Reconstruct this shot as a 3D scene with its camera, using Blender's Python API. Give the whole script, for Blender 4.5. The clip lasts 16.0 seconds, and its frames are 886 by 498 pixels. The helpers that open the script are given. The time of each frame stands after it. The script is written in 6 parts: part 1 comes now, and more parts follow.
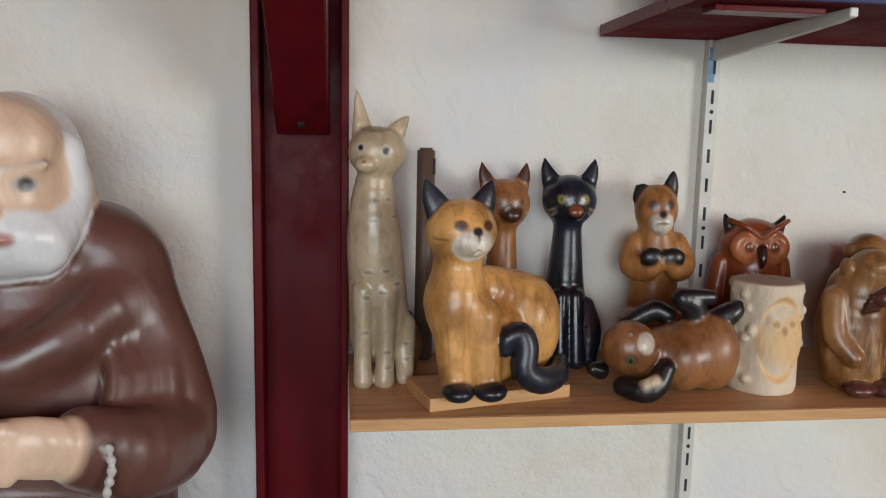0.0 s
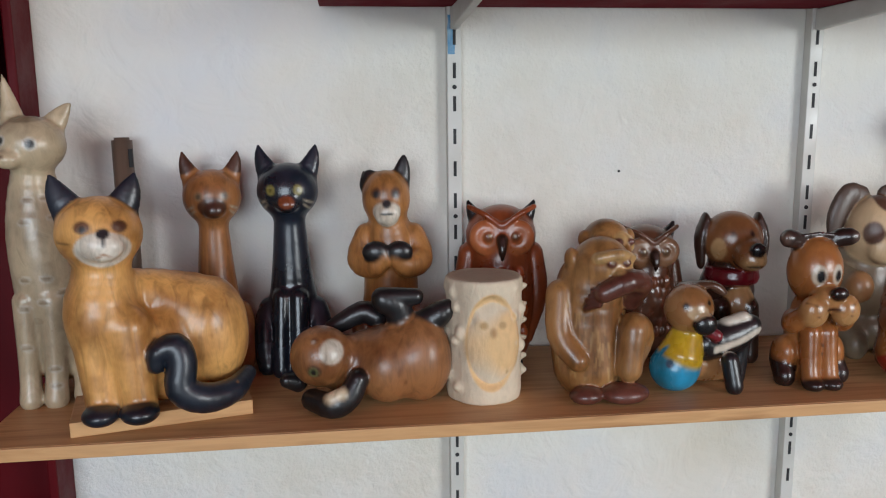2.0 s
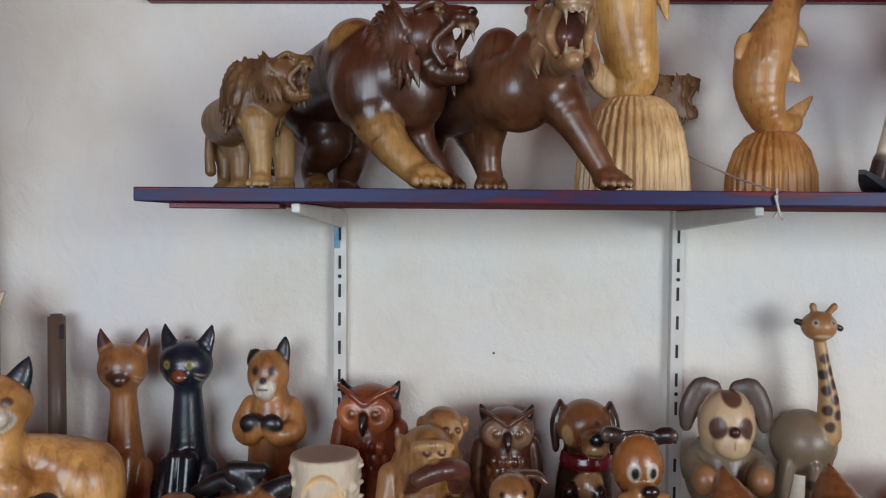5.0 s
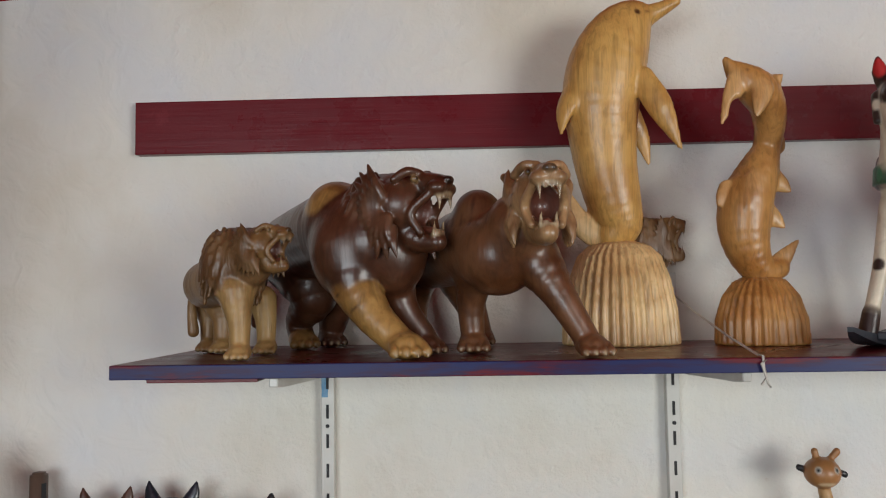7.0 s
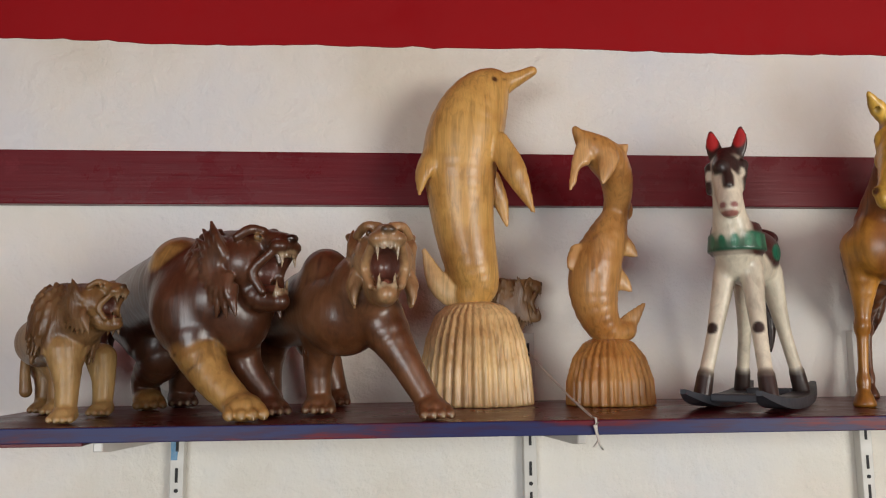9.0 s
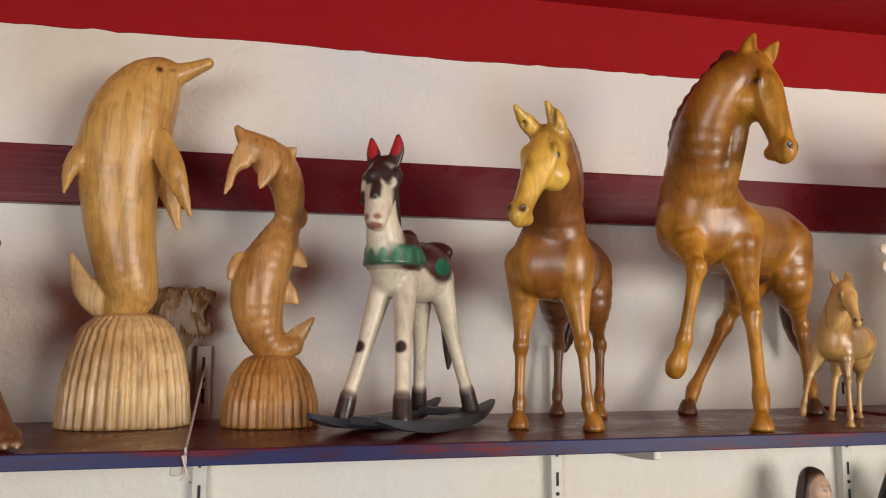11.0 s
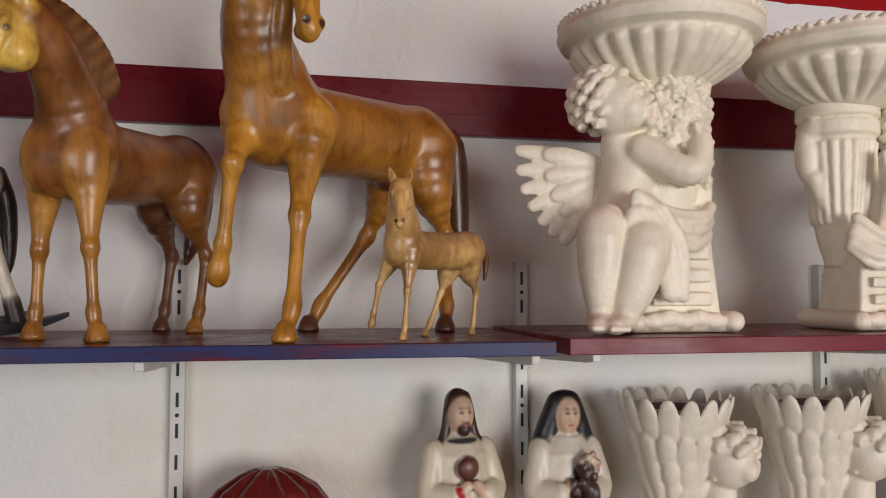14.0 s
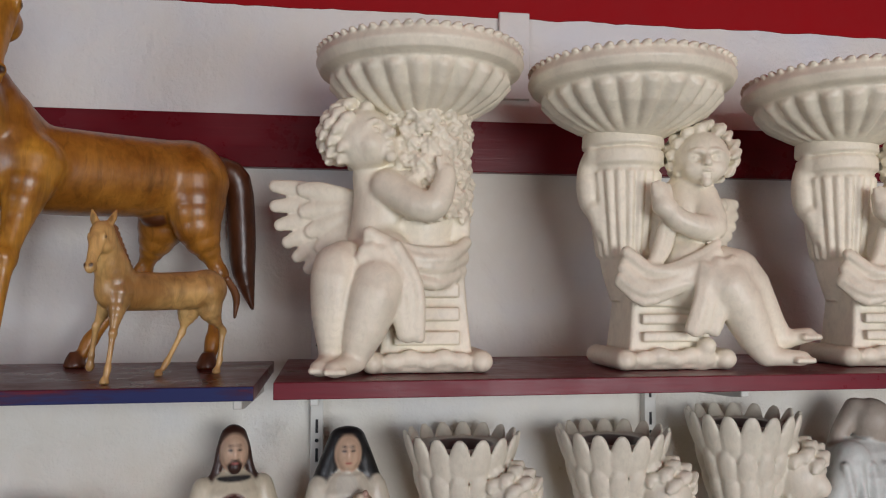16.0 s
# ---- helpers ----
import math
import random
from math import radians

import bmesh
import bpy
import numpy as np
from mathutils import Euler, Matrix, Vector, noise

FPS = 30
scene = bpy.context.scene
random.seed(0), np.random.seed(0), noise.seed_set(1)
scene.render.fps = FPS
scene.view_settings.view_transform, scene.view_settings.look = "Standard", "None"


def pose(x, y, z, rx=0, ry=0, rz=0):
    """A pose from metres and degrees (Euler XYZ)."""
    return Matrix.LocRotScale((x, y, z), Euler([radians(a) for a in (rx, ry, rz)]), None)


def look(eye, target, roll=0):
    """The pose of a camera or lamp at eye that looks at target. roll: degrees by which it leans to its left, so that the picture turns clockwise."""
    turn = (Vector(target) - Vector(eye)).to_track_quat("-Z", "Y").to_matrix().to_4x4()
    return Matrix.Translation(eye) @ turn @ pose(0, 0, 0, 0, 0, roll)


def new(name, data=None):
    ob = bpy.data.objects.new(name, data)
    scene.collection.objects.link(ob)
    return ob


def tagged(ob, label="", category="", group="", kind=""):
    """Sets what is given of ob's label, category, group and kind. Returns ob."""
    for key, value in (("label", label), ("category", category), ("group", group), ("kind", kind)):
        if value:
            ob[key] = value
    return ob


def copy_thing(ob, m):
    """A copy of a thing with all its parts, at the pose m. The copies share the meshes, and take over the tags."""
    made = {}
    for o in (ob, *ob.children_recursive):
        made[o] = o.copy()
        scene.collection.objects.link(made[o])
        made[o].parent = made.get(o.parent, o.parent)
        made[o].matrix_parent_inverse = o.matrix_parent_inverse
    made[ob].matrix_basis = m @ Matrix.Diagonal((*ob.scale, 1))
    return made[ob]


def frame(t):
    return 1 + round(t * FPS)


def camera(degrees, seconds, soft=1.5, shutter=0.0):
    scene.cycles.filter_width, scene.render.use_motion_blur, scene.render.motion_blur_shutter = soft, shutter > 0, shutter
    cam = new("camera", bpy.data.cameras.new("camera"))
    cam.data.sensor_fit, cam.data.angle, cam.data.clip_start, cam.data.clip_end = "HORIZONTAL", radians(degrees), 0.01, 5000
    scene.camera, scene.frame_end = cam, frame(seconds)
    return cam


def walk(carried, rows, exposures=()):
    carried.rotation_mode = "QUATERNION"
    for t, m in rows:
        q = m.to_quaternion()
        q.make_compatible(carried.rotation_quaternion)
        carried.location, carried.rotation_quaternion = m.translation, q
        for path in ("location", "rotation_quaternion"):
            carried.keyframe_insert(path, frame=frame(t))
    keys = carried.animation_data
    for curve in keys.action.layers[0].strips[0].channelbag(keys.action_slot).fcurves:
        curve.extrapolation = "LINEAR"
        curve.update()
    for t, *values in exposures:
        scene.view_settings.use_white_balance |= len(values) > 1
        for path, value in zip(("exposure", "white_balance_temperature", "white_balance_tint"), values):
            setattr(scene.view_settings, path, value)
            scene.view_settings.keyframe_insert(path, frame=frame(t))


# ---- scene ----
cam = camera(58.8, 16.0, 1.15)
PATH = [
    (0, (-0.165, 0.142, 1.698), (0.084, 2.105, 1.406), 1.2),
    (0.5, (-0.079, 0.287, 1.724), (0.213, 2.251, 1.489), 1.0),
    (1, (0.011, 0.308, 1.711), (0.317, 2.263, 1.421), 1.1),
    (1.5, (0.175, 0.255, 1.71), (0.42, 2.215, 1.396), 1.0),
    (2, (0.307, 0.22, 1.703), (0.537, 2.177, 1.364), -0.6),
    (2.5, (0.406, 0.222, 1.682), (0.634, 2.178, 1.335), -1.7),
    (3, (0.547, 0.267, 1.708), (0.806, 2.228, 1.41), -1.1),
    (3.5, (0.654, 0.251, 1.722), (0.896, 2.218, 1.456), -0.8),
    (4, (0.713, 0.141, 1.756), (0.727, 2.131, 1.56), 0.2),
    (4.5, (0.713, 0.072, 1.797), (0.675, 2.067, 1.655), 0.5),
    (4.7, (0.696, 0.066, 1.816), (0.653, 2.062, 1.706), 0.6),
    (6.8, (0.723, 0.072, 1.954), (0.63, 2.067, 2.058), -0.7),
    (7, (0.737, 0.08, 1.965), (0.663, 2.074, 2.093), -0.9),
    (7.5, (0.761, 0.077, 2.002), (0.771, 2.069, 2.184), -1.0),
    (8, (0.779, 0.059, 2.018), (0.835, 2.043, 2.259), -0.9),
    (8.5, (0.801, 0.07, 2.0), (0.898, 2.05, 2.261), -0.7),
    (9, (0.832, 0.079, 1.974), (0.974, 2.057, 2.233), -0.5),
    (9.5, (0.868, 0.071, 1.997), (1.206, 2.029, 2.227), -0.3),
    (9.7, (0.906, 0.064, 1.996), (1.281, 2.016, 2.218), 0.6),
    (11.8, (1.37, 0.169, 2.02), (1.821, 2.1, 2.281), -0.5),
    (12, (1.421, 0.179, 2.024), (1.858, 2.113, 2.284), -0.2),
    (12.5, (1.562, 0.159, 2.022), (1.981, 2.099, 2.263), -0.1),
    (13, (1.693, 0.112, 1.993), (2.098, 2.059, 2.208), -0.4),
    (13.5, (1.804, 0.083, 1.976), (2.208, 2.034, 2.151), -0.3),
    (14, (1.863, 0.091, 1.953), (2.269, 2.046, 2.059), 0.1),
    (14.5, (1.936, 0.178, 1.977), (2.363, 2.129, 2.07), 0.3),
    (15, (2.08, 0.213, 1.973), (2.478, 2.171, 2.074), -0.3),
    (15.5, (2.239, 0.133, 1.988), (2.587, 2.1, 2.082), -0.2),
    (16, (2.315, 0.031, 2.003), (2.606, 2.006, 2.123), 0.0),
]
walk(cam, [(t, look(eye, target, roll)) for t, eye, target, roll in PATH], [(0, 0.0, 6350, 9), (1.0, 0.03, 6300, 9), (2.2, 0.03, 5950, 9), (4.7, 0.0, 5850, 9), (6.8, -0.17, 6250, 8), (7.4, -0.10, 6450, 11), (9.0, 0.02, 6650, 12), (11.8, 0.04, 7050, 15), (13.2, -0.17, 6550, 14), (14.0, -0.39, 6400, 15), (16, -0.62, 6050, 14)])

# ---- light ----
world = bpy.data.worlds.new("sky")
scene.world = world
world.use_nodes = True
wn = world.node_tree.nodes
sky = wn.new("ShaderNodeTexSky")
sky.sky_type, sky.sun_disc, sky.sun_elevation, sky.sun_rotation = "NISHITA", False, radians(45), radians(200)
world.node_tree.links.new(sky.outputs[0], wn["Background"].inputs[0])
wn["Background"].inputs[1].default_value = 0.12


def area_light(name, x, y, z, rx, rz, w, h, watts, colour):
    data = bpy.data.lights.new(name, "AREA")
    data.shape, data.size, data.size_y, data.energy, data.color = "RECTANGLE", w, h, watts, colour
    ob = new(name, data)
    ob.matrix_world = pose(x, y, z, rx, 0, rz)
    return ob


# daylight in the shop's two front openings
area_light("window_light", -0.5, -2.32, 1.86, 82, 0, 2.1, 1.25, 64, (0.88, 0.955, 1.0))
area_light("window_light", 3.7, -2.32, 1.86, 82, 0, 2.1, 1.25, 128, (0.985, 0.985, 0.935))
scene.view_settings.exposure = 0.0


# ---- materials ----
def mat(name, rough=0.5, spec=0.5, metal=0.0, coat=0.0):
    m = bpy.data.materials.new(name)
    m.use_nodes = True
    b = m.node_tree.nodes["Principled BSDF"]
    b.inputs["Roughness"].default_value = rough
    b.inputs["Specular IOR Level"].default_value = spec
    b.inputs["Metallic"].default_value = metal
    b.inputs["Coat Weight"].default_value = coat
    b.inputs["Coat Roughness"].default_value = 0.24
    return m, m.node_tree.nodes, m.node_tree.links, b


def node(nodes, kind, **values):
    n = nodes.new(kind)
    for key, v in values.items():
        n.inputs[key].default_value = v
    return n


def coords(nodes, links, scale=(1, 1, 1), kind="Object"):
    tc, mp = nodes.new("ShaderNodeTexCoord"), nodes.new("ShaderNodeMapping")
    mp.inputs["Scale"].default_value = scale
    links.new(tc.outputs[kind], mp.inputs[0])
    return mp.outputs[0]


def ramp(nodes, links, src, *stops):
    r = nodes.new("ShaderNodeValToRGB")
    e = r.color_ramp.elements
    while len(e) < len(stops):
        e.new(0.5)
    for el, (p, c) in zip(e, stops):
        el.position, el.color = p, (*c, 1)
    links.new(src, r.inputs[0])
    return r.outputs[0]


def mixc(nodes, links, fac, a, b, blend="MIX"):
    m = nodes.new("ShaderNodeMix")
    m.data_type, m.blend_type = "RGBA", blend
    for sock, v in ((m.inputs[0], fac), (m.inputs[6], a), (m.inputs[7], b)):
        if isinstance(v, (int, float)):
            sock.default_value = v
        elif isinstance(v, tuple):
            sock.default_value = (*v, 1)
        else:
            links.new(v, sock)
    return m.outputs[2]


def bump(nodes, links, b, src, strength, distance):
    bp = node(nodes, "ShaderNodeBump", Strength=strength, Distance=distance)
    links.new(src, bp.inputs["Height"])
    links.new(bp.outputs[0], b.inputs["Normal"])


def node_at(nodes, links, at, scale):
    t = node(nodes, "ShaderNodeTexNoise", Scale=scale, Detail=3.0)
    links.new(at, t.inputs["Vector"])
    return t


def grey(v):
    return (v, v, v)


def stucco_material():
    m, n, l, b = mat("white_stucco", 0.75, 0.3)
    at = coords(n, l)
    big = node(n, "ShaderNodeTexNoise", Scale=2.2, Detail=4.0, Roughness=0.6)
    dab = node(n, "ShaderNodeTexNoise", Scale=55.0, Detail=5.0, Roughness=0.65)
    swirl = node(n, "ShaderNodeTexNoise", Scale=14.0, Detail=3.0, Distortion=1.2)
    for t in (big, dab, swirl):
        l.new(at, t.inputs["Vector"])
    c = ramp(n, l, big.outputs[0], (0.3, (0.68, 0.63, 0.53)), (0.48, (0.75, 0.725, 0.66)), (0.68, (0.69, 0.705, 0.72)))
    # sparse brown stains and specks
    st = node(n, "ShaderNodeTexNoise", Scale=26.0, Detail=6.0, Roughness=0.75)
    l.new(at, st.inputs["Vector"])
    f = ramp(n, l, st.outputs[0], (0.66, grey(0)), (0.80, grey(0.6)))
    c = mixc(n, l, f, c, (0.42, 0.33, 0.20))
    l.new(c, b.inputs["Base Color"])
    add = n.new("ShaderNodeMath")
    add.operation = "ADD"
    where = ramp(n, l, node_at(n, l, at, 1.6).outputs[0], (0.38, grey(0.12)), (0.62, grey(1.0)))
    rough = n.new("ShaderNodeMath")
    rough.operation = "MULTIPLY"
    l.new(dab.outputs[0], rough.inputs[0])
    l.new(where, rough.inputs[1])
    l.new(rough.outputs[0], add.inputs[0])
    l.new(swirl.outputs[0], add.inputs[1])
    bump(n, l, b, add.outputs[0], 0.52, 0.011)
    return m


def paint_material(name, colour, worn, rough=0.3, streak=(1.2, 30, 30), amount=0.5, spec=0.5):
    """Brushed gloss paint: streaks along the board, chips and dull spots."""
    m, n, l, b = mat(name, rough, spec)
    at = coords(n, l, streak)
    t = node(n, "ShaderNodeTexNoise", Scale=3.0, Detail=6.0, Roughness=0.6)
    t2 = node(n, "ShaderNodeTexNoise", Scale=9.0, Detail=6.0, Roughness=0.7)
    l.new(at, t.inputs["Vector"])
    l.new(coords(n, l), t2.inputs["Vector"])
    f = ramp(n, l, t.outputs[0], (0.35, grey(0)), (0.75, grey(amount)))
    c = mixc(n, l, f, colour, worn)
    chips = ramp(n, l, t2.outputs[0], (0.70, grey(0)), (0.76, grey(0.15)))
    c = mixc(n, l, chips, c, tuple(min(1, v * 2.2 + 0.04) for v in colour))
    l.new(c, b.inputs["Base Color"])
    r = ramp(n, l, t2.outputs[0], (0.3, grey(rough * 0.7)), (0.7, grey(min(1, rough * 1.7))))
    l.new(r, b.inputs["Roughness"])
    bump(n, l, b, t.outputs[0], 0.25, 0.002)
    return m


def pine_material():
    m, n, l, b = mat("pine", 0.45, 0.4)
    at = coords(n, l, (1.0, 14, 14))
    w = n.new("ShaderNodeTexNoise")
    w.inputs["Scale"].default_value, w.inputs["Detail"].default_value = 4.0, 8.0
    w.inputs["Distortion"].default_value = 0.6
    l.new(at, w.inputs["Vector"])
    c = ramp(n, l, w.outputs[0], (0.3, (0.40, 0.21, 0.085)), (0.5, (0.58, 0.34, 0.15)), (0.7, (0.46, 0.25, 0.10)))
    kn = node(n, "ShaderNodeTexVoronoi", Scale=3.2)
    l.new(coords(n, l, (1, 3, 3)), kn.inputs["Vector"])
    f = ramp(n, l, kn.outputs["Distance"], (0.03, grey(0.8)), (0.09, grey(0)))
    c = mixc(n, l, f, c, (0.62, 0.42, 0.22))
    l.new(c, b.inputs["Base Color"])
    bump(n, l, b, w.outputs[0], 0.2, 0.001)
    return m


def shelf_edge_material():
    m, n, l, b = mat("blue_and_red_edge", 0.4, 0.2)
    t = node(n, "ShaderNodeTexNoise", Scale=1.0, Detail=5.0, Roughness=0.65)
    l.new(coords(n, l, (4.5, 12, 40)), t.inputs["Vector"])
    c = ramp(n, l, t.outputs[0], (0.46, (0.020, 0.026, 0.100)), (0.55, (0.035, 0.016, 0.055)), (0.62, (0.12, 0.008, 0.016)))
    l.new(c, b.inputs["Base Color"])
    bump(n, l, b, t.outputs[0], 0.2, 0.002)
    return m


STUCCO = stucco_material()
RED_WALL = paint_material("red_wall_paint", (0.30, 0.007, 0.010), (0.34, 0.010, 0.013), 0.55, (3, 3, 3), 0.5, 0.12)
RED_CEIL = paint_material("red_ceiling_paint", (0.42, 0.012, 0.018), (0.46, 0.015, 0.022), 0.5, (3, 3, 3), 0.5, 0.2)
MAROON = paint_material("maroon_paint", (0.13, 0.006, 0.011), (0.08, 0.005, 0.010), 0.26, (1.2, 30, 30), 0.5, 0.25)
MAROON_RUBBED = paint_material("rubbed_maroon_paint", (0.16, 0.010, 0.020), (0.10, 0.010, 0.018), 0.3, (2, 26, 26), 0.8, 0.25)
OXIDE = paint_material("red_oxide_paint", (0.095, 0.004, 0.007), (0.06, 0.003, 0.006), 0.4, (8, 8, 1.5), 0.6, 0.12)
PINE = pine_material()
EDGE = shelf_edge_material()
WHITE_STEEL = paint_material("white_steel", (0.62, 0.61, 0.57), (0.5, 0.48, 0.42), 0.4, (6, 6, 6), 0.5)
DARK = paint_material("dark_slot", (0.02, 0.02, 0.022), (0.03, 0.03, 0.03), 0.7, (6, 6, 6), 0.5)
CONCRETE = paint_material("concrete", (0.07, 0.064, 0.056), (0.05, 0.045, 0.04), 0.7, (2, 2, 2), 0.7)
UNDER = paint_material("dull_red_underside", (0.17, 0.012, 0.022), (0.11, 0.012, 0.018), 0.8, (1.5, 20, 20), 0.8, 0.05)
TAN_WALL = paint_material("tan_wall_paint", (0.15, 0.12, 0.09), (0.11, 0.09, 0.07), 0.7, (2, 2, 2), 0.6, 0.2)
STRING = paint_material("white_string", (0.6, 0.58, 0.52), (0.5, 0.48, 0.42), 0.8, (30, 30, 30), 0.5)


# ---- building blocks ----
def add_box(bm, x0, x1, y0, y1, z0, z1, bevel=0.0, mi=0):
    r = bmesh.ops.create_cube(bm, size=1.0)
    vs = r["verts"]
    for v in vs:
        v.co = ((x0 + x1) / 2 + v.co.x * (x1 - x0), (y0 + y1) / 2 + v.co.y * (y1 - y0), (z0 + z1) / 2 + v.co.z * (z1 - z0))
    fs = {f for v in vs for f in v.link_faces}
    for f in fs:
        f.material_index = mi
    if bevel:
        es = list({e for v in vs for e in v.link_edges})
        bmesh.ops.bevel(bm, geom=es, offset=bevel, segments=2, affect="EDGES", profile=0.5)


def part(name, bm, materials, parent=None, label="", smooth=False):
    me = bpy.data.meshes.new(name)
    bmesh.ops.recalc_face_normals(bm, faces=bm.faces)
    bm.to_mesh(me)
    bm.free()
    for mm in materials if isinstance(materials, (list, tuple)) else [materials]:
        me.materials.append(mm)
    if smooth:
        me.polygons.foreach_set("use_smooth", [True] * len(me.polygons))
    ob = new(name, me)
    ob.parent = parent
    return tagged(ob, label)


def box_part(name, x0, x1, y0, y1, z0, z1, material, parent=None, bevel=0.0, label=""):
    bm = bmesh.new()
    add_box(bm, x0, x1, y0, y1, z0, z1, bevel)
    return part(name, bm, material, parent, label)


def structure(ob, label, category):
    return tagged(ob, label, category, kind="structure")


# ---- the room ----
X0, X1, YB, YF, CEIL = -2.2, 5.2, 1.5, -2.4, 2.675
structure(box_part("floor", X0, X1, YF - 0.2, YB + 0.2, -0.1, 0, CONCRETE), "plain grey concrete floor of the shop", "floor")
structure(box_part("wall_north", X0, X1, YB, YB + 0.2, 0, CEIL, STUCCO), "rough white stucco wall behind the shelves", "wall")
structure(box_part("wall_west", X0 - 0.2, X0, YF - 0.2, YB + 0.2, 0, CEIL, TAN_WALL), "plain tan side wall", "wall")
structure(box_part("wall_east", X1, X1 + 0.2, YF - 0.2, YB + 0.2, 0, CEIL, TAN_WALL), "plain tan side wall", "wall")
structure(box_part("ceiling", X0 - 0.2, X1 + 0.2, YF - 0.2, YB + 0.2, CEIL, CEIL + 0.15, RED_CEIL), "glossy red painted ceiling", "ceiling")
bm = bmesh.new()
for x0, x1, z0, z1 in ((X0, -1.6, 0, CEIL), (0.6, 2.6, 0, CEIL), (4.8, X1, 0, CEIL), (-1.6, 0.6, 0, 1.1), (2.6, 4.8, 0, 1.1), (-1.6, 0.6, 2.5, CEIL), (2.6, 4.8, 2.5, CEIL)):
    add_box(bm, x0, x1, YF - 0.2, YF, z0, z1)
structure(part("wall_south", bm, TAN_WALL), "plain tan front wall with two wide window openings", "wall")


def red_band():
    """Red paint on the top of the wall, with a hand-painted wavy lower edge."""
    bm = bmesh.new()
    rows, n = [], 370
    for i in range(n + 1):
        x = X0 + (X1 - X0) * i / n
        z = 2.543 + 0.006 * noise.noise((x * 3, 0, 0)) + 0.004 * noise.noise((x * 14, 3, 0)) + 0.003 * noise.noise((x * 45, 9, 0))
        rows.append([bm.verts.new(p) for p in ((x, YB + 0.001, z), (x, YB - 0.003, z + 0.001), (x, YB - 0.003, CEIL), (x, YB + 0.001, CEIL))])
    for a, b in zip(rows, rows[1:]):
        for k in range(3):
            bm.faces.new((a[k], a[k + 1], b[k + 1], b[k]))
    return structure(part("trim", bm, RED_WALL), "red paint band along the top of the wall", "trim")


red_band()

# ---- red steel column with its sloping brace ----
column = tagged(new("steel_column"), "dark red painted steel channel column against the wall", "column")
box_part("web", -0.300, -0.168, 1.488, 1.499, 0, CEIL - 0.002, OXIDE, column)
box_part("flange", -0.312, -0.297, 1.425, 1.499, 0, CEIL - 0.002, OXIDE, column, 0.003)
box_part("flange", -0.172, -0.158, 1.425, 1.499, 0, CEIL - 0.002, OXIDE, column, 0.003)
bm = bmesh.new()
side = [(1.486, 1.700), (1.462, 1.690), (0.40, 2.53), (0.40, CEIL - 0.003), (0.60, CEIL - 0.003), (1.486, 1.86)]
left, right = [bm.verts.new((-0.275, y, z)) for y, z in side], [bm.verts.new((-0.190, y, z)) for y, z in side]
bm.faces.new(left), bm.faces.new(right[::-1])
for k in range(6):
    bm.faces.new((left[k], right[k], right[(k + 1) % 6], left[(k + 1) % 6]))
bmesh.ops.bevel(bm, geom=list(bm.edges), offset=0.003, segments=1, affect="EDGES")
part("brace", bm, OXIDE, column, "sloping red brace with a bolt hole")
bm = bmesh.new()
bmesh.ops.create_cone(bm, cap_ends=True, segments=16, radius1=0.006, radius2=0.006, depth=0.006, matrix=pose(-0.235, 1.4385, 1.7085, 90 - 38.4))
part("bolt_hole", bm, DARK, column)

# ---- wall board ----
tagged(box_part("wall_board", 0.125, 4.2, 1.478, 1.4995, 2.237, 2.334, MAROON, None, 0.002), "long dark red painted board fixed along the wall", "board")


# ---- shelving ----
def upright(x, z0, z1):
    """A slotted steel strip: two thin lips and a web with pairs of slots."""
    ob = tagged(new("shelf_upright"), "white slotted steel shelf upright screwed to the wall", "shelf upright", "shelf uprights")
    ob.location = (x, 1.5, z0)
    box_part("strip", -0.0115, 0.0115, -0.021, -0.0005, 0, z1 - z0, WHITE_STEEL, ob, 0.0015)
    k, z = 0, z1 - z0 - 0.03
    while z > 0.05:
        if k % 4 == 1:
            bm = bmesh.new()
            bmesh.ops.create_cone(bm, cap_ends=True, segments=10, radius1=0.0035, radius2=0.0035, depth=0.002, matrix=pose(0, -0.0212, z + 0.026, 90))
            part("screw", bm, DARK, ob)
        box_part("slot", -0.0024, 0.0024, -0.0218, -0.0208, z - 0.012, z + 0.012, DARK, ob)
        z -= 0.0515
        k += 1
    return ob


for x in (0.476, 1.083, 1.698, 2.299, 2.93, 3.54):
    strip = upright(x, 0.95, 2.006)
    if x == 0.476:
        bm = bmesh.new()
        add_box(bm, -0.0105, 0.0006, -0.0216, -0.0209, 0.845, 0.905)
        bmesh.ops.subdivide_edges(bm, edges=list(bm.edges), cuts=5, use_grid_fill=True)
        for v in bm.verts:
            v.co.x += 0.004 * noise.noise((v.co.x * 200, 0, v.co.z * 90))
        part("paint_smear", bm, paint_material("blue_smear", (0.05, 0.22, 0.42), (0.3, 0.42, 0.5), 0.5, (20, 20, 20), 0.9), strip, "smear of bright blue paint")
bm = bmesh.new()
bmesh.ops.create_cone(bm, cap_ends=True, segments=8, radius1=0.0022, radius2=0.0016, depth=0.004, matrix=pose(0.756, 1.4985, 1.605, 90))
tagged(part("nail", bm, DARK), "small dark nail head in the white wall", "nail")


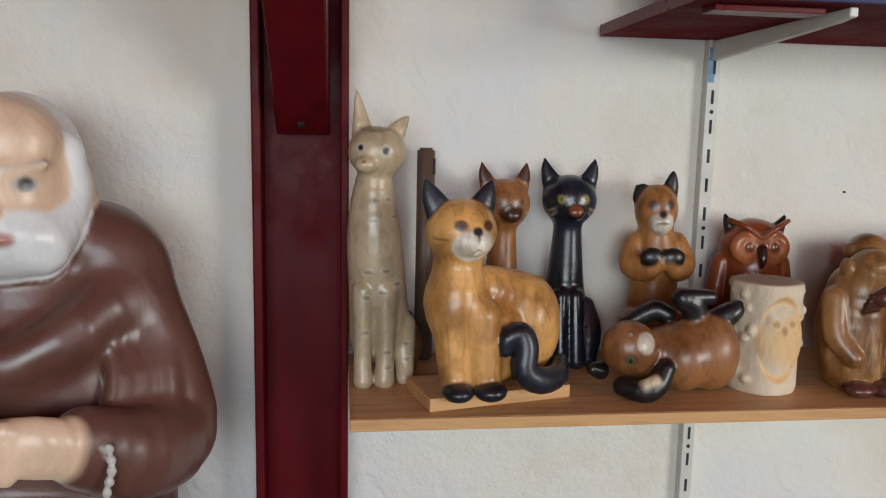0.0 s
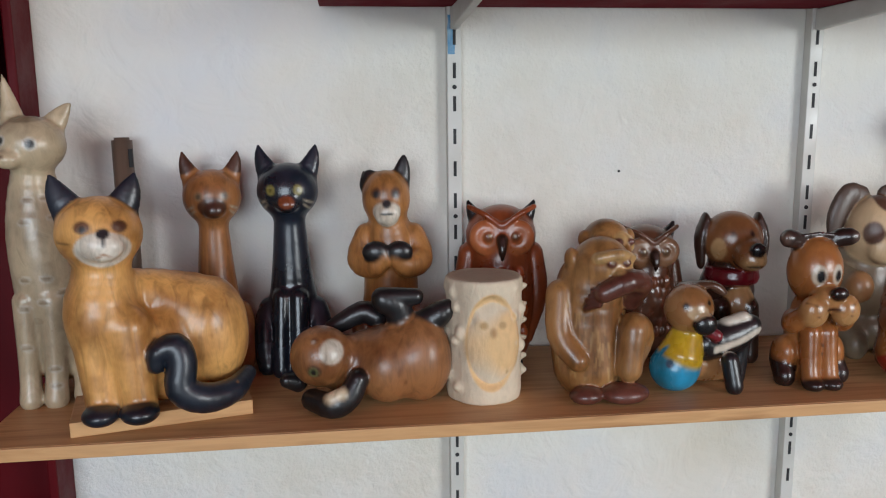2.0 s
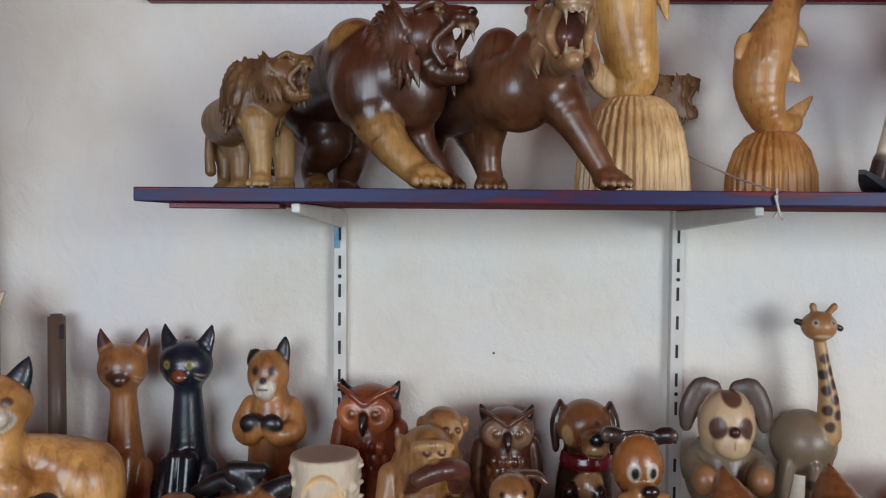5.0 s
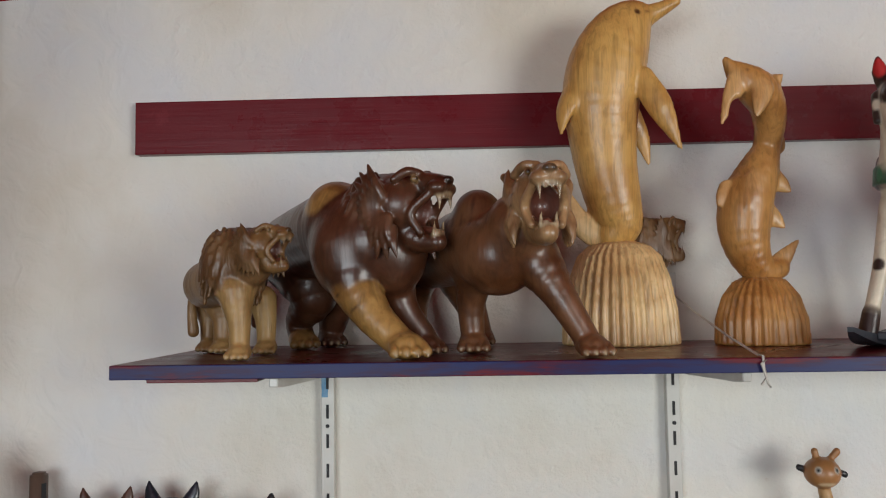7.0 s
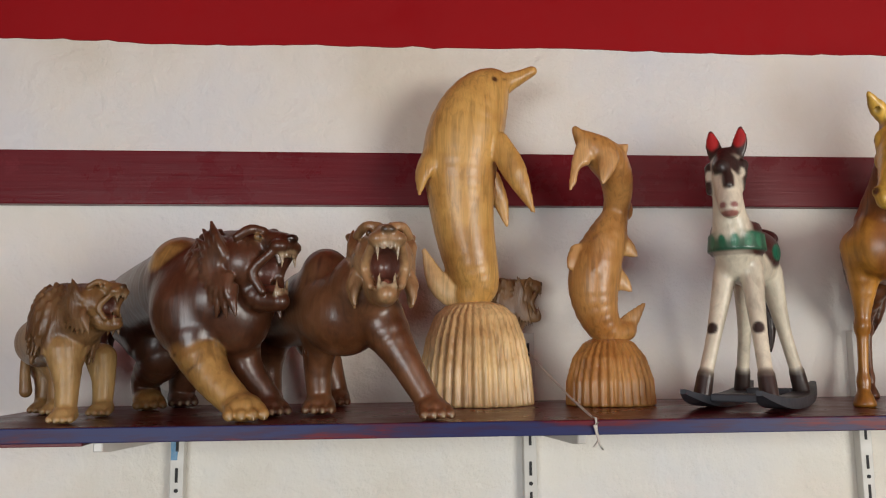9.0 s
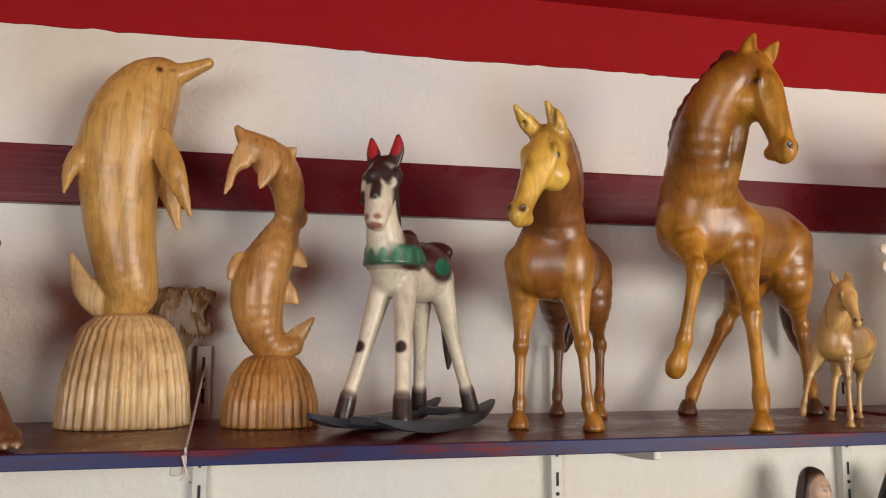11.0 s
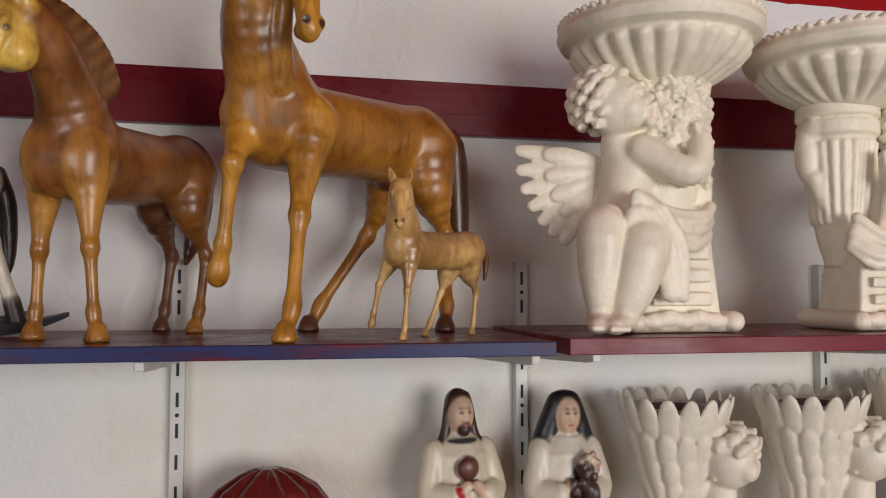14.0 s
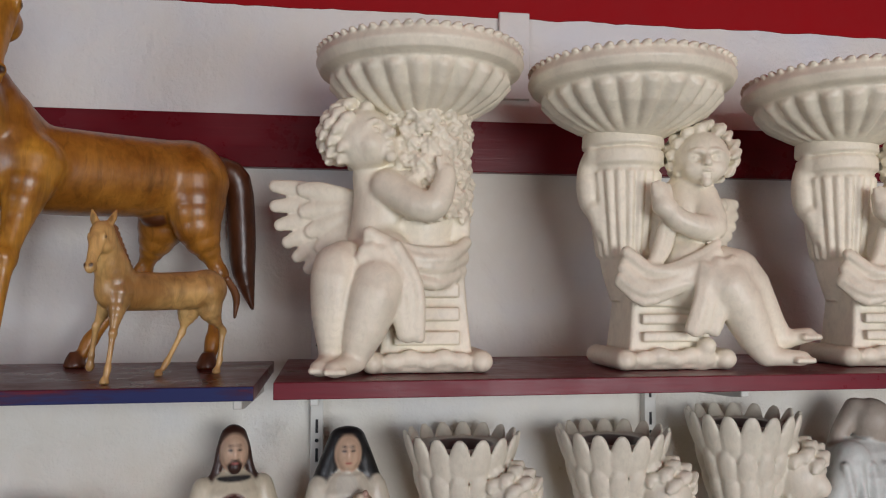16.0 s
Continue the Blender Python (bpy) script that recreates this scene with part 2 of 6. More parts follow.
def bracket(x, z, y_tip):
    bm = bmesh.new()
    pts = [(1.479, z), (y_tip, z), (y_tip, z - 0.012), (y_tip + 0.03, z - 0.015), (1.479, z - 0.034)]
    a, b = [bm.verts.new((x - 0.006, y, zz)) for y, zz in pts], [bm.verts.new((x + 0.006, y, zz)) for y, zz in pts]
    bm.faces.new(a), bm.faces.new(b[::-1])
    for k in range(5):
        bm.faces.new((a[k], b[k], b[(k + 1) % 5], a[(k + 1) % 5]))
    bmesh.ops.bevel(bm, geom=list(bm.edges), offset=0.0015, segments=1, affect="EDGES")
    return tagged(part("shelf_bracket", bm, WHITE_STEEL), "white tapered steel bracket hooked into an upright under a shelf", "shelf bracket", "shelf brackets")


for x in (0.476, 1.083, 1.698, 2.20):
    bracket(x, 1.8665, 1.10)
for x in (2.299, 2.93, 3.54):
    bracket(x, 1.8655, 1.13)
for x in (0.476, 1.083, 1.698, 2.299, 2.93, 3.54):
    bracket(x, 1.2925, 1.24)


def shelf(label, x0, x1, y0, y1, z0, z1, top, edge, under):
    ob = tagged(new("shelf"), label, "shelf")
    board = box_part("board", x0, x1, y0 + 0.004, y1, z0, z1, [top, under], ob, 0.001)
    for f in board.data.polygons:
        f.material_index = 1 if f.normal.z < -0.5 else 0
    box_part("front_edge", x0, x1, y0, y0 + 0.004, z0 + 0.0003, z1 - 0.0003, edge, ob, 0.0012)
    return ob


shelf("long maroon shelf board with a blue painted front edge", 0.268, 2.222, 1.080, 1.486, 1.8675, 1.8865, MAROON, EDGE, UNDER)
shelf("rubbed maroon shelf board under the cherub planters", 2.246, 4.2, 1.095, 1.486, 1.8662, 1.8895, MAROON_RUBBED, MAROON_RUBBED, UNDER)
shelf("unpainted pine shelf board crowded with carved animals", -0.157, 4.2, 1.166, 1.486, 1.2935, 1.311, PINE, PINE, PINE)
# a thin batten under the left end of the maroon shelf
tagged(box_part("batten", 0.30, 0.45, 1.12, 1.16, 1.8595, 1.8670, MAROON, None, 0.001), "short dark red batten under the end of a shelf", "batten")
tagged(box_part("cover_plate", 2.640, 2.700, 1.488, 1.4995, 2.382, 2.552, STUCCO, None, 0.002), "small white painted cover strip on the wall", "cover strip")


# ---- carved figures: solids blended together and skinned ----
class Carving:
    """Collects rounded solids in its own unit; skin() turns their blend into one mesh with painted colours."""

    def __init__(self, unit, blend=10.0):
        self.u, self.k, self.solids, self.marks = unit, blend, [], []

    def _add(self, fn, lo, hi, colour, k, cut=False):
        self.solids.append((fn, np.array(lo, float), np.array(hi, float), colour, self.k if k is None else k, cut))

    @staticmethod
    def _ball(c, r, rot):
        c, r = np.array(c, float), np.array(r if hasattr(r, "__len__") else (r, r, r), float)
        m = np.array(Euler([radians(a) for a in rot]).to_matrix().transposed())

        def fn(x, y, z):
            x, y, z = x - c[0], y - c[1], z - c[2]
            if any(rot):
                x, y, z = (m[i, 0] * x + m[i, 1] * y + m[i, 2] * z for i in range(3))
            k0 = np.sqrt((x / r[0]) ** 2 + (y / r[1]) ** 2 + (z / r[2]) ** 2)
            k1 = np.sqrt((x / r[0] ** 2) ** 2 + (y / r[1] ** 2) ** 2 + (z / r[2] ** 2) ** 2) + 1e-9
            return k0 * (k0 - 1) / k1

        reach = r if not any(rot) else np.full(3, r.max())
        return fn, c - reach, c + reach

    @staticmethod
    def _limb(pts, flat):
        rows = np.array(pts, float)
        if len(rows) > 2:
            ends = np.concatenate([rows[:1] * 2 - rows[1:2], rows, rows[-1:] * 2 - rows[-2:-1]])
            fine = []
            for a, b, c, d in zip(ends, ends[1:], ends[2:], ends[3:]):
                for t in (0, 1 / 3, 2 / 3):
                    fine.append(0.5 * (2 * b + (c - a) * t + (2 * a - 5 * b + 4 * c - d) * t * t + (3 * b - a - 3 * c + d) * t ** 3))
            rows = np.array([*fine, rows[-1]])
        p, rr = rows[:, :3], np.maximum(rows[:, 3], 1e-4)
        n, f = (np.array(flat[:3], float), flat[3]) if flat else (None, 1)

        def fn(x, y, z):
            best = None
            for a, b, ra, rb in zip(p, p[1:], rr, rr[1:]):
                d = b - a
                t = np.clip(((x - a[0]) * d[0] + (y - a[1]) * d[1] + (z - a[2]) * d[2]) / (d @ d + 1e-9), 0, 1)
                qx, qy, qz = x - a[0] - t * d[0], y - a[1] - t * d[1], z - a[2] - t * d[2]
                if flat:
                    s = (qx * n[0] + qy * n[1] + qz * n[2]) * (1 / f - 1)
                    qx, qy, qz = qx + s * n[0], qy + s * n[1], qz + s * n[2]
                e = np.sqrt(qx * qx + qy * qy + qz * qz) - (ra + t * (rb - ra))
                best = e if best is None else np.minimum(best, e)
            return best * (min(1, f) if flat else 1)

        return fn, (p - rr[:, None]).min(0), (p + rr[:, None]).max(0)

    def ball(self, colour, c, r, rot=(0, 0, 0), k=None, cut=False):
        self._add(*self._ball(c, r, rot), colour, k, cut)
        return self

    def limb(self, colour, *pts, k=None, flat=None):
        self._add(*self._limb(pts, flat), colour, k)
        return self

    def box(self, colour, c, h, round_=2.0, rot=(0, 0, 0), k=None, cut=False, taper=0.0):
        c, h = np.array(c, float), np.array(h, float)
        m = np.array(Euler([radians(a) for a in rot]).to_matrix().transposed())

        def fn(x, y, z):
            x, y, z = x - c[0], y - c[1], z - c[2]
            if any(rot):
                x, y, z = (m[i, 0] * x + m[i, 1] * y + m[i, 2] * z for i in range(3))
            s = 1 - taper * (z + h[2]) / (2 * h[2])
            qx, qy, qz = np.abs(x) - h[0] * s + round_, np.abs(y) - h[1] * s + round_, np.abs(z) - h[2] + round_
            out = np.sqrt(np.maximum(qx, 0) ** 2 + np.maximum(qy, 0) ** 2 + np.maximum(qz, 0) ** 2)
            return out + np.minimum(np.maximum(qx, np.maximum(qy, qz)), 0) - round_

        reach = h if not any(rot) else np.full(3, np.linalg.norm(h))
        self._add(fn, c - reach, c + reach, colour, k, cut)
        return self

    def lathe(self, colour, c, profile, k=None, flutes=0, depth=0.0, squash=1.0, z_flutes=None):
        """A turned solid; profile: pairs of height and radius. flutes: carved ribs round it."""
        c = np.array(c, float)
        zs, rs = [q[0] for q in profile], [q[1] for q in profile]

        def fn(x, y, z):
            x, y, z = x - c[0], (y - c[1]) / squash, z - c[2]
            rad = np.interp(z, zs, rs)
            if flutes:
                w = depth * np.abs(np.sin(np.arctan2(y, x) * flutes / 2))
                if z_flutes:
                    w = w * np.clip((z - z_flutes[0]) / 6 * z_flutes[2], 0, 1) * np.clip((z_flutes[1] - z) / 6 * z_flutes[2], 0, 1)
                rad = rad + w
            return np.maximum((np.sqrt(x * x + y * y) - rad) * 0.75, np.maximum(zs[0] - z, z - zs[-1]))

        top = max(rs) + depth
        self._add(fn, c + (-top, -top * squash, zs[0]), c + (top, top * squash, zs[-1]), colour, k)
        return self

    def mark(self, colour, c, r, rot=(0, 0, 0)):
        """A patch of paint where the ball covers the surface."""
        self.marks.append((self._ball(c, r, rot)[0], colour))
        return self

    def stroke(self, colour, *pts):
        self.marks.append((self._limb(pts, None)[0], colour))
        return self

    def eye(self, x, y, z, r, white=(0.7, 0.68, 0.6), dark=(0.008, 0.007, 0.006)):
        self.mark(white, (x, y, z), r)
        self.mark(dark, (x, y, z), r * 0.72)
        return self

    def skin(self, name, material, cell):
        """cell: metres between the samples."""
        h = cell / self.u
        lo = np.min([s[1] for s in self.solids if not s[5]], axis=0) - 4 * h
        hi = np.max([s[2] for s in self.solids if not s[5]], axis=0) + 4 * h
        n = np.ceil((hi - lo) / h).astype(int) + 1
        field = np.full(n, 1e3, np.float64)
        ax = [lo[i] + h * np.arange(n[i]) for i in range(3)]
        for fn, a, b, _, k, cut in self.solids:
            i0 = np.maximum(((a - k - lo) / h).astype(int) - 2, 0)
            i1 = np.minimum(((b + k - lo) / h).astype(int) + 4, n)
            if (i1 <= i0).any():
                continue
            sl = tuple(slice(p, q) for p, q in zip(i0, i1))
            d = fn(ax[0][sl[0]][:, None, None], ax[1][sl[1]][None, :, None], ax[2][sl[2]][None, None, :])
            old = field[sl]
            if cut:
                t = np.clip(0.5 - 0.5 * (old + d) / k, 0, 1)
                field[sl] = old * (1 - t) - d * t + k * t * (1 - t)
            else:
                t = np.clip(0.5 + 0.5 * (old - d) / k, 0, 1)
                field[sl] = old * (1 - t) + d * t - k * t * (1 - t)
        neg = field < 0
        corner = [(i, j, q) for i in (0, 1) for j in (0, 1) for q in (0, 1)]
        part_of = lambda arr, o: arr[o[0]:arr.shape[0] - 1 + o[0], o[1]:arr.shape[1] - 1 + o[1], o[2]:arr.shape[2] - 1 + o[2]]
        total = sum(part_of(neg, o).astype(np.int8) for o in corner)
        cells = np.argwhere((total > 0) & (total < 8))
        number = np.full(np.array(field.shape) - 1, -1, np.int64)
        number[tuple(cells.T)] = np.arange(len(cells))
        vals = np.stack([field[tuple((cells + o).T)] for o in corner], 1)
        place, count = np.zeros((len(cells), 3)), np.zeros(len(cells))
        for p in range(8):
            for q in range(p + 1, 8):
                oa, ob = np.array(corner[p]), np.array(corner[q])
                if np.abs(oa - ob).sum() != 1:
                    continue
                cross = (vals[:, p] < 0) != (vals[:, q] < 0)
                t = vals[cross, p] / (vals[cross, p] - vals[cross, q])
                place[cross] += oa + t[:, None] * (ob - oa)
                count[cross] += 1
        verts = lo + h * (cells + place / count[:, None])
        quads = []
        for axis in range(3):
            step = np.zeros(3, int)
            step[axis] = 1
            first = neg[tuple(slice(0, s - d) for s, d in zip(neg.shape, step))]
            second = neg[tuple(slice(d, s) for s, d in zip(neg.shape, step))]
            e = np.argwhere(first != second)
            u, v = np.eye(3, dtype=int)[(axis + 1) % 3], np.eye(3, dtype=int)[(axis + 2) % 3]
            ring = np.stack([number[tuple((e - o).T)] for o in (u + v, v, 0 * u, u)], 1)
            out = first[tuple(e.T)]
            quads.append(np.where(out[:, None], ring, ring[:, ::-1]))
        quads = np.concatenate(quads)
        x, y, z = verts.T
        near, shade = np.full(len(verts), 1e9), np.zeros((len(verts), 3))
        for fn, a, b, colour, k, cut in self.solids:
            d = np.asarray(fn(x, y, z))
            if colour is None:
                continue
            w = np.clip(1.2 - np.abs(d) / h, 0, 1)[:, None] if cut else np.clip((near - d) / (2 * h) + 0.5, 0, 1)[:, None]
            d = np.where(w[:, 0] > 0.5, 0, 1e9) if cut else d
            shade = shade * (1 - w) + np.array(colour) * w
            near = np.minimum(near, d)
        for fn, colour in self.marks:
            w = np.clip(0.5 - fn(x, y, z) / (1.2 * h), 0, 1)[:, None]
            shade = shade * (1 - w) + np.array(colour) * w
        me = bpy.data.meshes.new(name)
        me.vertices.add(len(verts))
        me.vertices.foreach_set("co", (verts * self.u).astype(np.float32).ravel())
        me.loops.add(len(quads) * 4)
        me.loops.foreach_set("vertex_index", quads.astype(np.int32).ravel())
        me.polygons.add(len(quads))
        me.polygons.foreach_set("loop_start", np.arange(0, len(quads) * 4, 4, dtype=np.int32))
        me.update(calc_edges=True)
        me.polygons.foreach_set("use_smooth", [True] * len(quads))
        paint = me.color_attributes.new("paint", "FLOAT_COLOR", "POINT")
        paint.data.foreach_set("color", np.concatenate([shade, np.ones((len(verts), 1))], 1).astype(np.float32).ravel())
        me.materials.append(material)
        me.validate()
        return new(name, me)


def assemble(name, *pieces):
    """One thing out of a figure and the part that carries it or that it carries."""
    root = new(name)
    for piece, label in pieces:
        piece.parent = root
        tagged(piece, label)
    return root


def put(ob, x, y, z, rz, label, category, group="", tall=1.0, wide=1.0):
    ob.matrix_world = pose(x, y, z, 0, 0, rz) @ Matrix.Diagonal((wide, wide, tall, 1))
    return tagged(ob, label, category, group)


def carved_material(name, rough, coat, grain, axis=(30, 30, 3), relief=0.15, spec=0.5, metal=0.0, pores=0.004, blotch=None, strand=(1, 1, 0.35)):
    """Varnished or painted carving: the painted colour, broken up by grain along the block, blotches and dull spots."""
    m, n, l, b = mat(name, rough, spec, metal, coat)
    col = n.new("ShaderNodeVertexColor")
    col.layer_name = "paint"
    g = node(n, "ShaderNodeTexNoise", Scale=3.0, Detail=6.0, Roughness=0.6, Distortion=0.8)
    l.new(coords(n, l, axis), g.inputs["Vector"])
    blot = node(n, "ShaderNodeTexNoise", Scale=11.0, Detail=4.0, Roughness=0.6)
    l.new(coords(n, l), blot.inputs["Vector"])
    f = ramp(n, l, g.outputs[0], (0.3, grey(1 - grain)), (0.55, grey(1.0)), (0.75, grey(1 - grain * 0.6)))
    d = 1 - (blotch or grain * 0.7)
    f2 = ramp(n, l, blot.outputs[0], (0.36, (d, d * 0.84, d * 0.72) if blotch and blotch > 0.2 else grey(d)), (0.58, grey(1.0)))
    c = mixc(n, l, 1.0, col.outputs[0], f, "MULTIPLY")
    c = mixc(n, l, 1.0, c, f2, "MULTIPLY")
    l.new(c, b.inputs["Base Color"])
    r = ramp(n, l, blot.outputs[0], (0.25, grey(rough * 0.75)), (0.75, grey(min(1, rough * 1.5))))
    l.new(r, b.inputs["Roughness"])
    fine = node(n, "ShaderNodeTexNoise", Scale=160.0, Detail=3.0)
    l.new(coords(n, l, strand), fine.inputs["Vector"])
    add = n.new("ShaderNodeMath")
    add.operation = "ADD"
    l.new(g.outputs[0], add.inputs[0])
    l.new(fine.outputs[0], add.inputs[1])
    bump(n, l, b, add.outputs[0], relief, pores)
    return m


VARNISH = carved_material("varnished_wood", 0.36, 0.34, 0.42, (22, 22, 4), 0.12, 0.5, 0.0, 0.003, 0.48)
RAW_WOOD = carved_material("streaked_wood", 0.34, 0.2, 0.42, (40, 40, 2.4), 0.15, 0.5, 0.0, 0.004, 0.3)
GLOSS = carved_material("gloss_paint", 0.26, 0.25, 0.26, (14, 14, 6), 0.10, 0.5, 0.0, 0.003, 0.35)
SATIN = carved_material("satin_paint", 0.36, 0.1, 0.2, (10, 10, 6), 0.12)
PLASTER = carved_material("cast_plaster", 0.40, 0.0, 0.10, (26, 26, 20), 0.16, 0.5, 0.0, 0.003, 0.16)
LACQUER = carved_material("champagne_lacquer", 0.32, 0.3, 0.3, (18, 18, 9), 0.15, 0.5, 0.03)
FUR = carved_material("carved_fur", 0.42, 0.1, 0.3, (22, 22, 4), 0.32, 0.5, 0.0, 0.005, 0.5, (0.8, 0.8, 0.10))
POLISHED = carved_material("polished_carving", 0.34, 0.40, 0.42, (22, 22, 5), 0.18, 0.5, 0.0, 0.004, 0.5, (0.8, 0.8, 0.14))
BARK = carved_material("pale_bark", 0.7, 0.0, 0.12, (20, 20, 12), 0.2, 0.2, 0.0, 0.01)

HONEY = (0.72, 0.385, 0.115)
DEEP, UMBER = (0.075, 0.026, 0.012), (0.11, 0.05, 0.025)
BLACK, NAVY, WHITE = (0.012, 0.012, 0.014), (0.012, 0.018, 0.030), (0.66, 0.62, 0.52)
RUST, CHAMP, CREAM = (0.26, 0.060, 0.018), (0.54, 0.43, 0.275), (0.66, 0.54, 0.36)
GREY_TAN, PLAST = (0.20, 0.15, 0.095), (0.84, 0.77, 0.61)
TOOTH = (0.46, 0.36, 0.22)
LOW, UP, RIGHT = 1.311, 1.8868, 1.8897
ON_PINE, ON_MAROON = "carved animals on the pine shelf", "carved animals on the maroon shelf"


# ---- figures on the pine shelf ----
def clear_cat():
    c = Carving(0.00077, 12)
    c.ball(CHAMP, (-7, -12, 463), (57, 50, 50)).limb(CHAMP, (-8, -5, 430, 30), (-12, 0, 380, 42), (-10, 0, 300, 54), (-2, 5, 200, 58), (6, 15, 90, 62))
    c.limb(CHAMP, (-34, 0, 500, 22), (-40, 4, 545, 12), (-46, 4, 584, 3), k=5, flat=(0, 1, 0, 0.5))
    c.limb(CHAMP, (28, 0, 495, 22), (45, 4, 518, 13), (58, 4, 534, 4), k=5, flat=(0, 1, 0, 0.5))
    c.limb(CHAMP, (-36, -30, 190, 22), (-38, -38, 60, 18), (-38, -46, 12, 20), k=6).limb(CHAMP, (8, -34, 190, 24), (6, -42, 60, 19), (4, -50, 12, 21), k=6)
    c.limb(CHAMP, (48, 0, 110, 30), (50, -25, 40, 20), (48, -38, 12, 18), k=6).ball(CHAMP, (-36, -52, 440), (22, 18, 16), k=8)
    c.limb(UMBER, (72, 30, 10, 16), (84, 34, 60, 18), (70, 36, 120, 12), k=3)
    c.mark((0.30, 0.23, 0.14), (-10, -10, 506), (30, 40, 9))
    c.eye(-46, -48, 472, 9).eye(2, -62, 466, 11).mark(DEEP, (-44, -72, 447), 6)
    for x, z in ((-14, 370), (12, 372), (-22, 332), (24, 338), (-30, 230), (6, 232), (-34, 180), (-2, 190), (30, 205), (-36, 110), (8, 70), (8, 40), (50, 80), (50, 50)):
        c.mark((0.66, 0.60, 0.47), (x, -55, z), (12, 34, 7), (0, 10 * ((x + z) % 5 - 2), 0)).mark((0.33, 0.25, 0.15), (x, -55, z), (8.5, 36, 4))
    return c.skin("cat_figurine", LACQUER, 0.0028)


def tan_cat():
    c = Carving(0.00070, 16)
    c.limb(HONEY, (-100, -35, 290, 48), (-104, -42, 235, 54), (-106, -44, 185, 66), (-90, -40, 140, 62))
    c.ball(HONEY, (-100, -52, 330), (73, 64, 66)).limb(HONEY, (-70, -10, 215, 42), (-10, 10, 190, 58), (60, 20, 150, 82)).ball(HONEY, (68, 12, 112), (82, 78, 108))
    c.ball(HONEY, (-10, -30, 95), (62, 58, 90)).limb(HONEY, (-122, -62, 160, 40), (-116, -72, 50, 31), (-114, -80, 18, 28)).limb(HONEY, (-62, -74, 160, 40), (-54, -84, 50, 33), (-50, -88, 18, 30))
    c.limb(NAVY, (-146, -50, 372, 30), (-162, -46, 402, 20), (-172, -44, 432, 5), k=5, flat=(0, 1, 0, 0.55)).limb(NAVY, (-60, -50, 372, 30), (-46, -48, 402, 20), (-36, -46, 430, 5), k=5, flat=(0, 1, 0, 0.55))
    c.ball(NAVY, (-116, -104, 13), (32, 34, 19), k=4).ball(NAVY, (-50, -112, 13), (34, 34, 20), k=4)
    c.limb(NAVY, (142, -30, 40, 16), (110, -82, 26, 24), (60, -108, 26, 28), (22, -112, 50, 28), (26, -106, 96, 27), (16, -100, 124, 26), (-12, -100, 116, 22), (-18, -104, 94, 15), k=3)
    c.ball(HONEY, (-90, -108, 312), (34, 16, 24), k=12).mark((0.80, 0.74, 0.62), (-88, -120, 306), (50, 62, 34)).mark(BLACK, (-86, -126, 338), (13, 20, 10)).mark(BLACK, (-86, -124, 325), (3, 20, 10))
    for s in (-1, 1):
        c.mark((0.12, 0.045, 0.015), (-89 + 30 * s, -106, 348), (14, 16, 11)).eye(-89 + 30 * s, -112, 346, 8, (0.2, 0.1, 0.04))
        for k in range(3):
            c.stroke(DEEP, (-88 + 48 * s, -112, 318 - 10 * k, 1.6), (-88 + 78 * s, -80, 322 - 16 * k, 1.6))
        c.stroke((0.35, 0.14, 0.035), (-86, -124, 302, 2), (-88 + 22 * s, -118, 290, 2))
    for k in range(5):
        c.stroke((0.44, 0.19, 0.05), (20 + 24 * k, -95, 30, 1.5), (60 + 20 * k, -70, 120, 1.5), (40 + 22 * k, -30, 200, 1.5))
    return c.skin("cat_figurine", VARNISH, 0.0026)


def long_cat(fur, neck_low, muzzle, name_eye, lift=1.0):
    """A slim seated cat with a column neck."""
    c = Carving(0.00084, 14)
    c.limb(fur, (0, 0, 285, 28), (0, 0, 250, 29), (0, 4, 160, 38), (0, 10, 60, 54), (0, 10, 25, 56)).ball(fur, (0, -8, 312), (55, 47, 48))
    for s in (-1, 1):
        c.limb(fur, (34 * s, -4, 340, 21), (46 * s, 0, 366, 13), (51 * s, 2, 387, 4), k=5, flat=(0, 1, 0, 0.5))
        c.limb(fur, (44 * s, 0, 105, 20), (50 * s, -16, 60, 26), (44 * s, -42, 14, 18), k=6).limb(fur, (15 * s, -30, 130, 18), (16 * s, -48, 60, 17), (16 * s, -60, 12, 17), k=6)
        c.eye(22 * s, -45, 316, 9, name_eye).mark((0.45, 0.4, 0.3), (40 * s, -34, 296), (9, 20, 1.5), (0, 25 * s, 0)).mark((0.45, 0.4, 0.3), (38 * s, -36, 286), (9, 20, 1.5), (0, 45 * s, 0))
    if fur is not NAVY:
        for s in (-1, 1):
            c.mark(DEEP, (48 * s, 0, 372), (22, 22, 22))
        c.mark((0.10, 0.038, 0.016), (0, -50, 298), (27, 22, 17))
    c.ball(fur, (4, -48, 292), (20, 14, 14), k=8).mark(muzzle, (4, -60, 297), (15, 12, 11)).mark(BLACK, (4, -60, 282), (9, 12, 2))
    return c.skin("cat_figurine", GLOSS if fur is NAVY else VARNISH, 0.0028)


